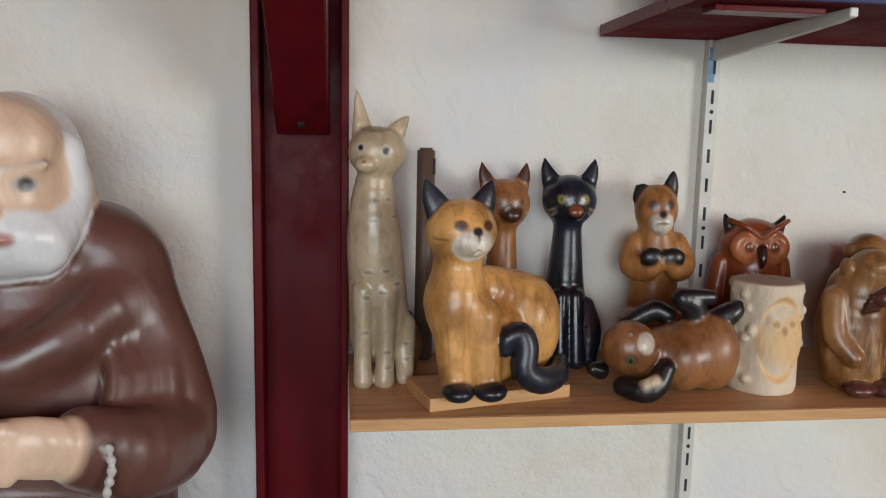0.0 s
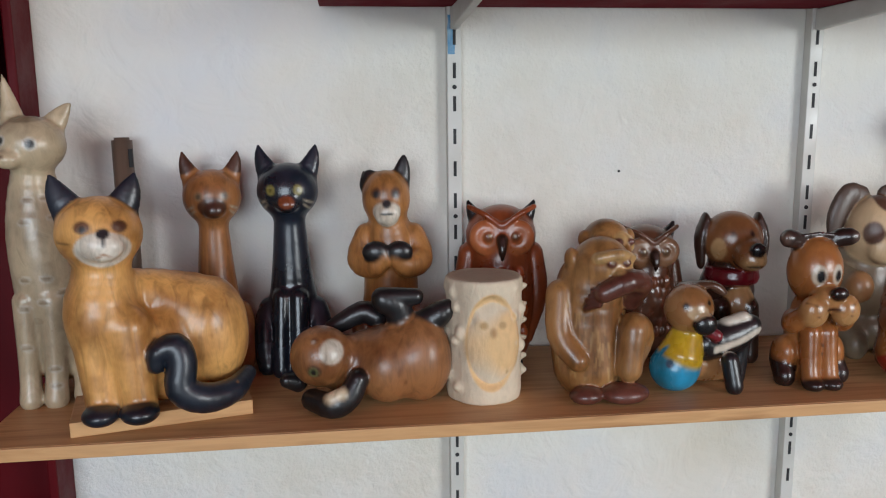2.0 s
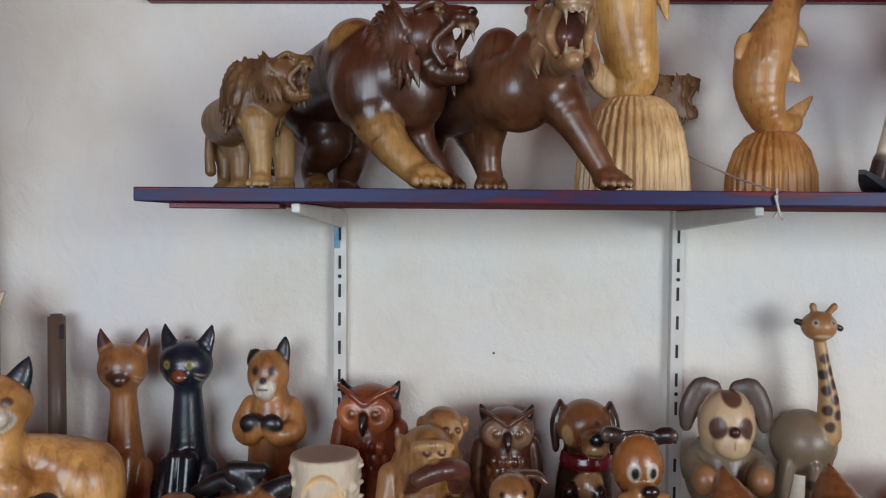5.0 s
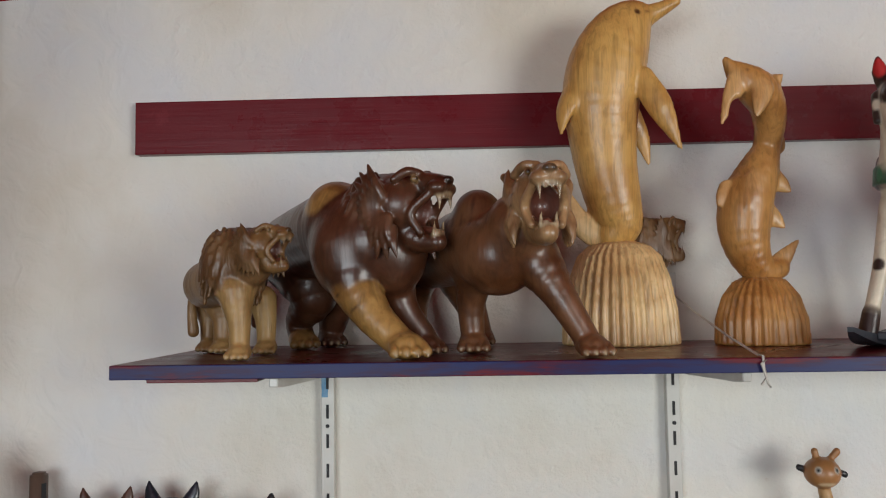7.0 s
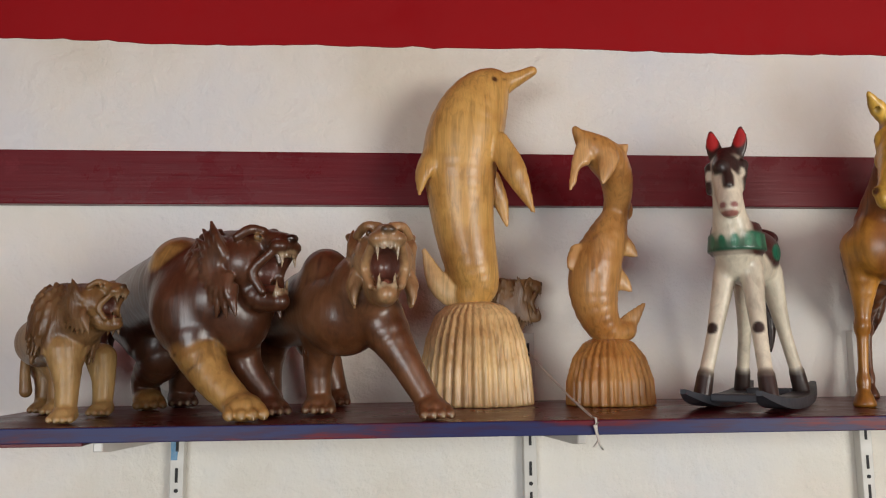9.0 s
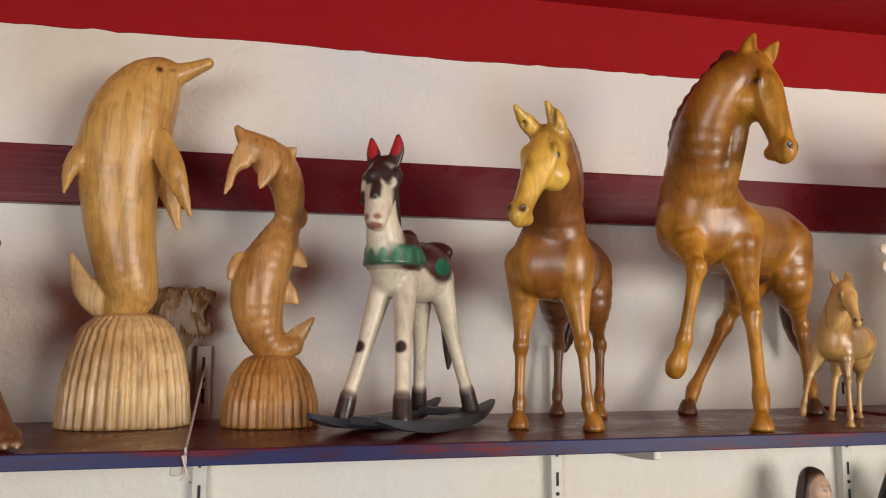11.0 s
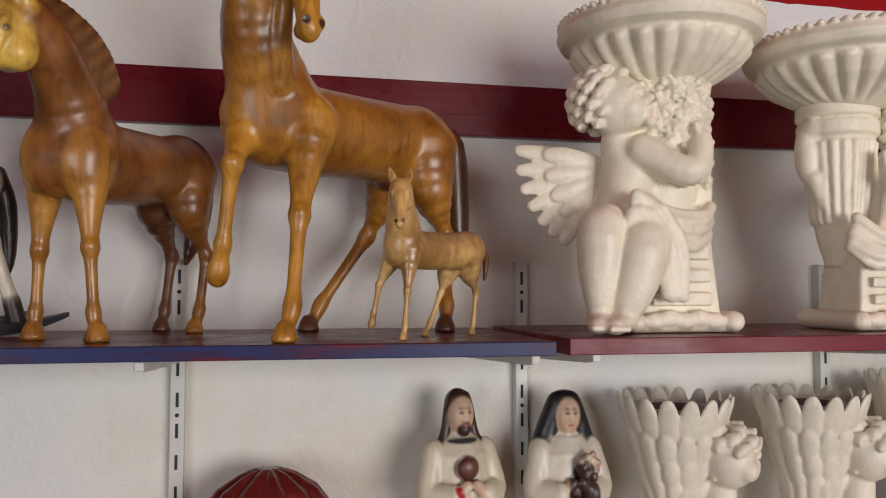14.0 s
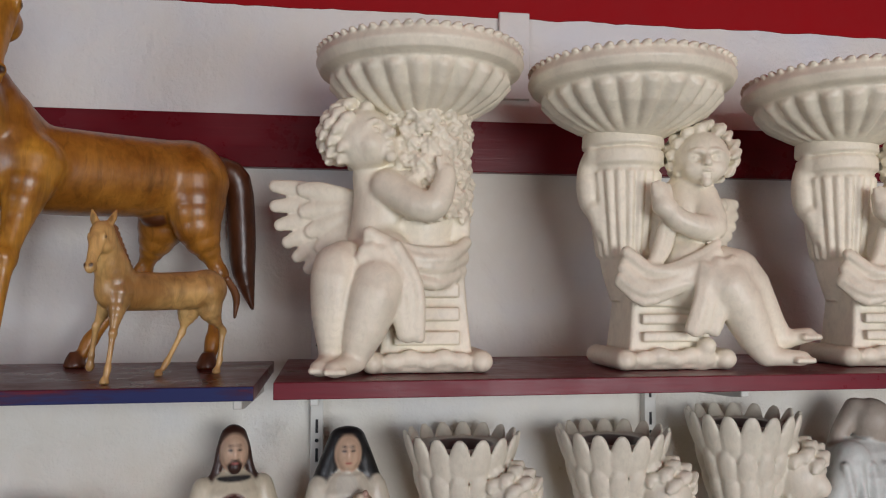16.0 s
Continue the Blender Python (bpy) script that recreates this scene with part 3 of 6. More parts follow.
def folded_cat():
    c = Carving(0.00083, 14)
    fur = (0.43, 0.19, 0.055)
    c.ball(fur, (-6, -8, 283), (50, 43, 46)).limb(fur, (-4, 0, 240, 36), (0, 4, 205, 54), (0, 8, 130, 58), (0, 8, 60, 66), (0, 5, 30, 60))
    for s, tip in ((-1, 322), (1, 348)):
        c.limb(BLACK, (31 * s - 8, -2, 308, 22), (38 * s - 8, 0, tip - 16, 15), (43 * s - 10, 2, tip + 4, 4), k=5, flat=(0, 1, 0, 0.5))
        c.limb(fur, (50 * s, 0, 216, 26), (66 * s, -20, 186, 24), (36 * s, -52, 178, 21), (14 * s, -62, 192, 18), k=7).ball(BLACK, (24 * s - 4, -66, 202), (28, 16, 18), k=4)
        c.limb(fur, (46 * s, 0, 60, 38), (52 * s, -40, 70, 30), (44 * s, -62, 20, 22), k=8).mark((0.16, 0.065, 0.022), (20 * s - 6, -44, 294), (11, 16, 9))
        c.mark(BLACK, (20 * s - 6, -46, 293), 6)
    c.ball(WHITE, (-4, -46, 262), (27, 13, 19), k=9).mark((0.74, 0.68, 0.56), (-4, -50, 260), (28, 20, 18)).mark(BLACK, (-4, -56, 278), (9, 12, 7)).mark(BLACK, (-4, -60, 262), (14, 10, 1.5))
    return c.skin("cat_figurine", VARNISH, 0.0028)


def lying_cat():
    c = Carving(0.00070, 12)
    fur = (0.30, 0.13, 0.045)
    c.ball(fur, (-80, -18, 98), (60, 52, 56)).limb(fur, (-40, 10, 72, 52), (30, 10, 78, 62), (80, 5, 80, 70)).ball(fur, (112, 0, 82), (62, 66, 82)).ball(fur, (46, -10, 70), (60, 62, 66))
    c.limb(BLACK, (-100, -40, 24, 20), (-60, -66, 20, 24), (-30, -62, 34, 24), (-12, -56, 62, 20), k=5).limb(CREAM, (-62, -74, 34, 14), (-42, -74, 42, 14), k=4)
    c.limb(BLACK, (-130, 20, 40, 20), (-150, 10, 46, 14), k=5).limb(BLACK, (-60, 60, 130, 16), (0, 60, 158, 22), (30, 50, 150, 20), k=6)
    c.limb(BLACK, (78, 10, 148, 26), (66, 6, 182, 28), (40, 0, 196, 22), (104, 0, 198, 16), k=6).limb(BLACK, (120, 0, 146, 26), (150, -4, 164, 24), (176, -6, 182, 12), k=6).limb(fur, (70, 10, 120, 34), (80, 8, 150, 26), k=8)
    c.mark(WHITE, (-60, -56, 116), (23, 34, 22)).mark((0.12, 0.06, 0.03), (-92, -66, 84), (14, 14, 12)).mark(DEEP, (-92, -66, 142), (13, 16, 10)).eye(-94, -68, 82, 9, (0.25, 0.3, 0.12)).eye(-94, -62, 140, 8)
    for k in range(4):
        c.stroke(DEEP, (-72 + 9 * k, -72, 100, 1.4), (-64 + 10 * k, -66, 128, 1.4))
    for z in (50, 110):
        c.stroke((0.16, 0.06, 0.02), (66, -72, z - 40, 3), (78, -66, z, 3), (74, -50, z + 30, 3))
    return c.skin("cat_figurine", VARNISH, 0.0026)


def stump_owl():
    c = Carving(0.00070, 5)
    bark, core = (0.68, 0.58, 0.43), (0.74, 0.50, 0.25)
    c.lathe(bark, (0, 0, 0), [(0, 70), (15, 73), (120, 71), (200, 73), (224, 75), (232, 72)], k=3, flutes=5, depth=3)
    for i in range(34):
        a, z = random.uniform(-0.9, 4.1), random.uniform(8, 226)
        c.ball(bark, (73 * math.cos(a), 73 * math.sin(a), z), (random.uniform(6, 13), random.uniform(6, 13), random.uniform(5, 12)), k=7)
    for z in (40, 70, 105, 140, 170, 205):
        c.limb(bark, (68, 0, z, 9), (82, -4, z + 5, 5), k=6)
    c.ball(core, (6, -80, 118), (58, 40, 90), k=3, cut=True).ball(core, (6, -48, 114), (55, 30, 85), k=2)
    for s in (-1, 1):
        c.limb(core, (6 + 22 * s, -58, 160, 14), (6 + 32 * s, -56, 186, 5), k=4).ball(core, (6 + 18 * s, -64, 152), (17, 8, 16), k=4).mark((0.5, 0.33, 0.16), (6 + 18 * s, -72, 152), (8, 8, 7))
    c.ball((0.4, 0.25, 0.12), (6, -72, 138), (7, 8, 10), k=3).stroke((0.45, 0.3, 0.14), (30, -66, 120, 2), (34, -66, 60, 2))
    c.mark((0.44, 0.35, 0.26), (0, 0, 236), (90, 90, 7))
    return c.skin("owl_stump_carving", BARK, 0.0024)


def owl(fur, eye_disc, size, material):
    """A seated owl with ringed eyes, ear tufts, folded wings and a scaled breast."""
    c = Carving(0.001 * size, 9)
    pale = tuple(min(1, v * 1.9) for v in fur)
    c.limb(fur, (0, 0, 36, 48), (0, 0, 96, 55), (0, 0, 148, 50)).ball(fur, (0, -4, 186), (55, 47, 43))
    c.limb(fur, (0, 14, 20, 40), (0, 22, 8, 34), k=8)
    for s in (-1, 1):
        c.limb(BLACK, (40 * s, -6, 212, 12), (46 * s, -6, 222, 8), (51 * s, -6, 233, 3), k=5)
        c.ball(eye_disc, (24 * s, -41, 187), (26, 11, 25), k=2.5).ball(None, (24 * s, -54, 187), (17, 6, 16), k=3, cut=True)
        # black eyeball with a small pale dot painted on as its glint
        c.ball((0.012, 0.009, 0.007), (21 * s, -47, 188), (9, 6, 9), k=1.5).mark((0.55, 0.45, 0.28), (18 * s, -54, 191), 2.6)
        c.limb(fur, (3 * s, -46, 204, 4), (26 * s, -44, 219, 4.5), (50 * s, -26, 228, 4), k=4)
        c.limb(fur, (50 * s, -2, 158, 17), (57 * s, -6, 100, 17), (44 * s, -14, 36, 7), k=2.5)
        for k in range(5):
            c.stroke(tuple(v * 0.4 for v in fur), (46 * s + 3 * k * s, -24 + 6 * k, 130, 1.2), (50 * s + 2 * k * s, -24 + 7 * k, 84, 1.2), (42 * s, -20 + 4 * k, 44, 1.2))
        for k in range(3):
            c.ball(BLACK, (12 * s + 8 * s * k, -46, 9), (5, 12, 8), k=1.5)
    c.limb((0.03, 0.015, 0.010), (0, -52, 184, 8), (0, -59, 170, 6), (0, -56, 156, 2), k=3)
    for row in range(6):
        for k in range(5 + row % 2):
            x = (k - (4 + row % 2) / 2) * 13.5
            c.ball(pale if (k + row) % 3 else fur, (x, -0.98 * math.sqrt(max(0, 54 ** 2 - x * x)) + 3, 136 - 17 * row), (7.5, 5, 10), k=2)
    return c.skin("owl_figurine", material, 0.0024)


def monkeys():
    """A crouching monkey with one arm across its mouth and a second one behind it."""
    c = Carving(0.001, 9)
    fur, pale, dark = (0.34, 0.165, 0.052), (0.56, 0.35, 0.14), (0.135, 0.045, 0.030)
    c.limb(fur, (-4, 0, 40, 50), (-8, 4, 100, 52), (-6, -2, 152, 45)).ball(fur, (4, -18, 184), (40, 38, 36))
    c.ball(pale, (14, -40, 182), (26, 18, 22), k=5).limb(pale, (-14, -48, 196, 7), (14, -56, 201, 8), (38, -42, 194, 6), k=4)
    c.limb(dark, (50, -14, 132, 17), (52, -42, 158, 16), (24, -62, 166, 15), (-8, -58, 152, 13), k=3)
    for k in range(4):
        c.limb(dark, (-4 - 3 * k, -62 + 3 * k, 160 - 8 * k, 5), (-22 - 2 * k, -52 + 3 * k, 154 - 8 * k, 4), k=1.5)
    c.limb(fur, (-50, -6, 142, 20), (-56, -22, 90, 18), (-38, -42, 58, 15), k=4).limb(fur, (42, -10, 44, 30), (50, -32, 84, 27), (40, -48, 96, 20), (34, -52, 44, 18), k=5)
    c.ball(dark, (26, -58, 13), (34, 25, 14), k=3).ball(dark, (-26, -48, 11), (24, 20, 12), k=3)
    for s in (-1, 1):
        # dark eyes, each catchlight put in as a tan speck
        c.ball(dark, (13 + 11 * s, -57, 190), (6, 4, 5), k=1.5).mark((0.5, 0.42, 0.25), (13 + 11 * s, -62, 192), 2)
        c.ball(fur, (4 + 40 * s, -10, 190), (9, 14, 16), k=3)
    c.ball(pale, (14, -60, 176), (9, 7, 6), k=3)
    c.limb(fur, (26, 44, 50, 42), (28, 44, 130, 40), (28, 36, 168, 32)).ball(fur, (30, 26, 206), (34, 32, 32)).ball(pale, (42, 2, 204), (20, 14, 18), k=5)
    for s in (-1, 1):
        c.ball(dark, (43 + 9 * s, -11, 210), (5, 4, 5), k=1.5).ball(fur, (32 + 34 * s, 28, 210), (8, 12, 13), k=3)
    for i in range(150):
        a, z = random.uniform(-3.0, 0.1), random.uniform(30, 150)
        x, y = -6 + 51 * math.cos(a), 2 + 51 * math.sin(a)
        c.stroke((pale, tuple(v * 0.5 for v in fur))[i % 2], (x, y, z, 1.3), (x + random.uniform(-4, 4), y, z - random.uniform(12, 26), 1.0))
    return c.skin("monkey_carving", VARNISH, 0.0024)


def collar_dog():
    c = Carving(0.00080, 10)
    fur, pale, dark = (0.21, 0.085, 0.030), (0.48, 0.30, 0.14), (0.035, 0.016, 0.010)
    c.limb(dark, (0, 20, 30, 64), (0, 20, 90, 58), (2, 0, 150, 46)).ball(fur, (0, -5, 200), (58, 50, 46)).ball(fur, (18, -52, 180), (32, 32, 26)).ball(pale, (22, -66, 172), (26, 22, 16), k=6)
    for s in (-1, 1):
        c.limb(dark, (52 * s, 0, 226, 18), (62 * s, -4, 200, 20), (60 * s, -8, 164, 15), k=4, flat=(1, 0, 0, 0.55)).eye(18 * s + 6, -46, 212, 8, (0.2, 0.1, 0.05)).limb(dark, (28 * s, -44, 90, 18), (30 * s, -52, 14, 17), k=6)
    c.ball(BLACK, (24, -84, 192), (15, 10, 11), k=3).lathe((0.16, 0.008, 0.018), (2, -6, 128), [(0, 50), (10, 54), (26, 50)], k=2).ball(pale, (10, -34, 92), (32, 24, 36), k=6).mark(BLACK, (22, -88, 164), (20, 12, 2)).mark(pale, (-36, -40, 186), (14, 20, 20))
    return c.skin("dog_figurine", GLOSS, 0.0027)


def bib_puppy():
    c = Carving(0.00069, 8)
    fur, blue, yellow = (0.38, 0.20, 0.08), (0.03, 0.29, 0.50), (0.62, 0.42, 0.02)
    c.ball(blue, (-45, -10, 44), (52, 50, 46), k=6).limb(yellow, (-35, -14, 70, 46), (-22, -10, 112, 30), k=4).ball(fur, (-22, -16, 160), (50, 46, 46), k=6).limb(fur, (20, 20, 40, 36), (80, 26, 36, 34), k=10)
    c.ball(BLACK, (-6, -60, 138), (25, 14, 21), k=4).limb(BLACK, (24, 0, 84, 32), (80, 6, 98, 34), (122, 4, 114, 24), k=5).stroke(WHITE, (36, -30, 80, 7), (90, -24, 94, 7), (140, -20, 112, 8))
    c.stroke(WHITE, (36, -34, 74, 7), (90, -34, 84, 7), (140, -24, 104, 8)).limb(WHITE, (70, 0, 126, 15), (104, 0, 136, 15), k=3, flat=(0, 0, 1, 0.6)).limb(BLACK, (60, -40, 60, 18), (66, -52, 14, 18), k=5).limb(BLACK, (110, 10, 80, 18), (100, 10, 10, 18), k=5).limb((0.10, 0.05, 0.03), (-20, 10, 196, 20), (30, 0, 200, 17), (52, -6, 186, 12), k=4, flat=(0, 0, 1, 0.5)).limb((0.2, 0.02, 0.03), (20, -30, 116, 12), (32, -34, 108, 12), k=3)
    c.eye(-44, -52, 172, 9, (0.30, 0.16, 0.06)).eye(6, -54, 178, 9, (0.3, 0.16, 0.06)).mark(CREAM, (-20, -62, 160), (24, 14, 14)).mark(BLACK, (-6, -70, 138), (22, 14, 18))
    c.stroke(blue, (-86, -20, 70, 6), (-66, -40, 110, 6)).mark((0.05, 0.12, 0.2), (-72, -48, 62), 8)
    return c.skin("dog_figurine", GLOSS, 0.0024)


def lion_cub():
    c = Carving(0.00069, 10)
    fur, pale, dark = (0.36, 0.14, 0.04), (0.50, 0.28, 0.11), (0.025, 0.014, 0.012)
    c.limb(fur, (0, 10, 40, 46), (0, 5, 90, 46), (0, 0, 135, 38)).ball(fur, (0, -8, 214), (56, 50, 62)).ball(pale, (4, -52, 168), (36, 24, 26), k=8)
    for s in (-1, 1):
        c.ball(pale, (34 * s + 4, -62, 148), (30, 22, 30), k=5).limb(fur, (38 * s, 0, 120, 20), (56 * s, -30, 120, 20), (44 * s, -56, 140, 18), k=6).limb(fur, (18 * s, -36, 100, 22), (20 * s, -46, 40, 19), (20 * s, -54, 14, 19), k=5)
        c.ball(dark, (20 * s, -62, 10), (22, 24, 13), k=3).limb(dark, (54 * s, 0, 40, 26), (60 * s, -20, 16, 22), k=6).ball(fur, (50 * s, 0, 56), (28, 32, 34), k=8).limb(dark, (30 * s, 0, 264, 15), (52 * s, -8, 274, 17), (66 * s, -14, 276, 17), k=3).ball((0.10, 0.06, 0.045), (74 * s, -22, 277), (11, 9, 12), k=2)
        # eye white, black pupil, then a white dot that paints in the highlight
        c.mark(WHITE, (20 * s + 3, -52, 212), (15, 16, 19)).mark(BLACK, (20 * s + 5, -58, 210), (9, 14, 12)).mark(WHITE, (20 * s + 9, -66, 214), 3)
        for k in range(3):
            c.stroke(DEEP, (34 * s + 4, -84, 160 - 9 * k, 1.4), (56 * s + 4, -70, 166 - 14 * k, 1.4))
    c.ball(dark, (14, -76, 182), (19, 12, 13), k=3)
    for k in range(9):
        c.limb(dark, (-32 + 8 * k, 0, 268, 9), (-36 + 9 * k, -14, 284 - abs(k - 4), 4), k=4)
    c.stroke(dark, (-16, -46, 92, 3), (2, -50, 80, 3), (20, -46, 92, 3)).stroke(dark, (-16, -46, 76, 3), (2, -50, 64, 3), (20, -46, 76, 3)).mark(DEEP, (4, -76, 152), (16, 12, 4))
    return c.skin("lion_cub_figurine", GLOSS, 0.0024)


def droopy_dog():
    c = Carving(0.00081, 10)
    fur, pale, ear = GREY_TAN, (0.60, 0.43, 0.25), (0.085, 0.055, 0.04)
    c.ball(fur, (0, 15, 118), (82, 72, 80)).ball(fur, (0, 10, 40), (74, 64, 44)).ball(pale, (0, -20, 212), (62, 54, 62)).ball(pale, (2, -62, 190), (40, 24, 30), k=8)
    for s in (-1, 1):
        c.limb(ear, (26 * s, -4, 272, 18), (58 * s, -8, 272, 22), (80 * s, -10, 238, 22), (86 * s, -12, 212, 15), k=4, flat=(0, 1, 0, 0.5))
        c.limb(fur, (70 * s, 0, 140, 26), (74 * s, -40, 134, 26), (60 * s, -66, 128, 26), k=8).ball((0.34, 0.17, 0.07), (58 * s, -78, 126), (28, 24, 27), k=4).limb(fur, (46 * s, -20, 30, 34), (48 * s, -60, 22, 26), k=8)
        c.mark((0.10, 0.05, 0.03), (28 * s, -62, 214), (20, 24, 20), (0, 25 * s, 0))
    c.ball((0.05, 0.02, 0.015), (2, -84, 212), (12, 9, 9), k=3).mark((0.11, 0.05, 0.03), (4, -40, 266), (22, 40, 20)).stroke(UMBER, (2, -88, 200, 1.5), (2, -86, 182, 1.5)).stroke(UMBER, (-26, -80, 176, 1.5), (2, -88, 172, 1.5), (28, -80, 176, 1.5))
    return c.skin("dog_figurine", SATIN, 0.0028)


def giraffe():
    c = Carving(0.00084, 6)
    fur, spot, pale = GREY_TAN, (0.055, 0.026, 0.016), (0.44, 0.27, 0.12)
    c.ball(fur, (-10, 10, 165), (66, 60, 62)).limb(pale, (28, -20, 190, 25), (24, -26, 250, 20), (16, -26, 300, 14), (4, -26, 358, 12), k=5).ball((0.36, 0.17, 0.06), (0, -30, 388), (34, 34, 27), k=3)
    c.limb((0.36, 0.17, 0.06), (-8, -28, 408, 6), (-12, -28, 424, 7), k=3).limb((0.36, 0.17, 0.06), (14, -28, 408, 6), (30, -28, 424, 7), k=3)
    c.limb(BLACK, (-30, -26, 392, 6), (-42, -26, 396, 6), k=2).limb(BLACK, (30, -28, 390, 5), (44, -26, 384, 6), k=2)
    for x, y, w in ((-50, -20, -74), (-6, -38, -12), (30, 0, 26), (-30, 50, -40)):
        c.limb(fur, (x, y, 130, 15), (w, y - 6, 8, 13), k=6)
    for x, z in ((22, 206), (38, 228), (16, 236), (32, 256), (14, 272), (28, 284), (6, 300), (24, 308), (10, 330), (-14, 100), (-8, 60), (-16, 30)):
        c.mark(spot, (x, -44, z), (10, 24, 10))
    c.mark((0.62, 0.46, 0.28), (0, -44, 372), (16, 24, 4)).eye(-16, -56, 396, 6).eye(18, -56, 396, 6)
    return c.skin("giraffe_figurine", SATIN, 0.0026)


def hanging_duck(turn):
    """A duck that lies on the shelf with its neck over the edge."""
    c = Carving(0.00068, 14)
    wood, red, dark = (0.25, 0.10, 0.036), (0.34, 0.030, 0.014), (0.035, 0.018, 0.012)
    c.limb(wood, (-50, 40, 236, 7), (-42, 24, 190, 36), (-14, 0, 110, 76), (30, -18, 84, 66), (70, -50, 46, 44), (110, -86, -10, 30), (146, -100, -70, 25), (170, -104, -120, 27))
    c.ball(wood, (-20, 0, 64), (82, 70, 64)).ball(wood, (186, -116, -150), (38, 34, 32)).limb((0.32, 0.17, 0.04), (204, -136, -162, 20), (226, -170, -178, 12), k=6, flat=(0, 0, 1, 0.5)).eye(206, -140, -142, 7)
    for s in (-1, 1):
        x, y = -10 + 10 * s, -14 + 50 * s
        c.ball(dark, (x, y, 122), (80, 18, 58), (0, 40, 0), k=3).ball(wood, (x - 4, y + 3 * s, 128), (70, 18, 48), (0, 40, 0), k=2)
        c.mark((0.045, 0.016, 0.012), (x + 4, y + 12 * s, 112), (66, 40, 44), (0, 40, 0)).mark((0.24, 0.024, 0.014), (x - 26, y + 12 * s, 150), (42, 40, 40), (0, 40, 0))
        for k in range(12):
            u = -40 + 7.5 * k
            c.stroke(((0.34, 0.10, 0.03), (0.09, 0.012, 0.010))[k % 2], (x - 44 + 0.6 * u, y + 20 * s, 150 + 0.5 * u, 1.3), (x + 6 + 0.6 * u, y + 20 * s, 112 + 0.5 * u, 1.1))
        c.stroke((0.55, 0.50, 0.42), (x + 18, y + 18 * s, 84, 2.2), (x + 30, y + 18 * s, 92, 2.2)).stroke((0.55, 0.50, 0.42), (x + 12, y + 18 * s, 90, 1.8), (x + 34, y + 18 * s, 84, 1.8))
    c.mark((0.36, 0.16, 0.045), (-76, -30, 84), (34, 60, 50)).mark(red, (-80, -40, 36), (48, 64, 34))
    for k in range(7):
        c.stroke((0.60, 0.36, 0.11), (-96 + 12 * k, -66, 16, 1.6), (-92 + 8 * k, -50, 66 - 4 * k, 1.4))
    return c.skin("duck_carving", GLOSS, 0.0028)


def turtle():
    c = Carving(0.00082, 10)
    shell, line, skin_ = (0.42, 0.27, 0.15), (0.12, 0.06, 0.03), (0.25, 0.15, 0.07)
    c.ball(shell, (0, 0, 50), (118, 92, 84)).ball(skin_, (0, 0, 34), (126, 98, 26), k=6).limb(skin_, (110, -10, 50, 30), (150, -18, 74, 30), k=8)
    for s in (-1, 1):
        c.limb(skin_, (80 * s, -60, 30, 26), (96 * s, -86, 14, 20), k=6).limb(skin_, (80 * s, 60, 30, 26), (96 * s, 80, 14, 20), k=6)
    for i in range(-3, 4):
        for j in range(3):
            x, z = i * 46 + 23 * (j % 2), 44 + 38 * j
            c.stroke(line, (x, -110, z, 2.2), (x, -110 + 3, z + 22, 2.2), (x, -20, z + 24, 2.2))
            c.stroke(line, (x, -100, z + 22, 2.6), (x + 23, -100, z + 38, 2.6)).stroke(line, (x, -70, z + 22, 2.6), (x - 23, -70, z + 38, 2.6))
    return c.skin("turtle_carving", SATIN, 0.0032)


put(clear_cat(), -0.112, 1.350, LOW, 8, "tall champagne-coloured seated cat figurine with pale paw prints", "figurine", ON_PINE)
plank = put(box_part("base_board", 0, 0.222, 0, 0.105, 0, 0.0195, PINE, None, 0.001), -0.046, 1.188, LOW + 0.0003, 13.5, "small unpainted wooden board under a cat figurine", "board")
put(tan_cat(), 0.060, 1.272, LOW + 0.0200, 10, "honey-coloured wooden cat with black ears, paws and curled tail", "figurine", ON_PINE)
bm = bmesh.new()
bmesh.ops.create_cone(bm, cap_ends=True, segments=24, radius1=0.0155, radius2=0.015, depth=0.362, matrix=pose(0, 0, 0.181))
bmesh.ops.bevel(bm, geom=[e for e in bm.edges if abs(e.verts[0].co.z - e.verts[1].co.z) < 1e-4], offset=0.004, segments=2, affect="EDGES")
stick = part("wooden_stick", bm, paint_material("worn_dark_wood", (0.13, 0.085, 0.06), (0.06, 0.04, 0.03), 0.4, (10, 10, 1), 0.9), None, "", True)
box_part("notch", 0.011, 0.0158, -0.004, 0.004, 0.318, 0.345, DARK, stick)
put(stick, -0.030, 1.455, LOW, -30, "round dark wooden stick with a notch, leaning at the wall", "stick")
put(long_cat((0.36, 0.150, 0.048), 0, DEEP, (0.3, 0.2, 0.1)), 0.100, 1.435, LOW, 8, "slim brown wooden cat with a long neck", "figurine", ON_PINE, 1.04, 0.92)
put(long_cat(NAVY, 0, (0.24, 0.070, 0.028), (0.42, 0.38, 0.10)), 0.213, 1.440, LOW, -4, "slim glossy black cat with a red muzzle", "figurine", ON_PINE, 1.065)
put(folded_cat(), 0.366, 1.425, LOW, -4, "brown wooden cat standing upright with folded arms", "figurine", ON_PINE, 1.13, 0.88)
put(lying_cat(), 0.318, 1.262, LOW, 0, "brown wooden cat lying on its back with raised black feet", "figurine", ON_PINE, 1.06)
put(stump_owl(), 0.487, 1.272, LOW, 0, "pale bark stump with an owl carved in relief", "carving", ON_PINE, 1.06)
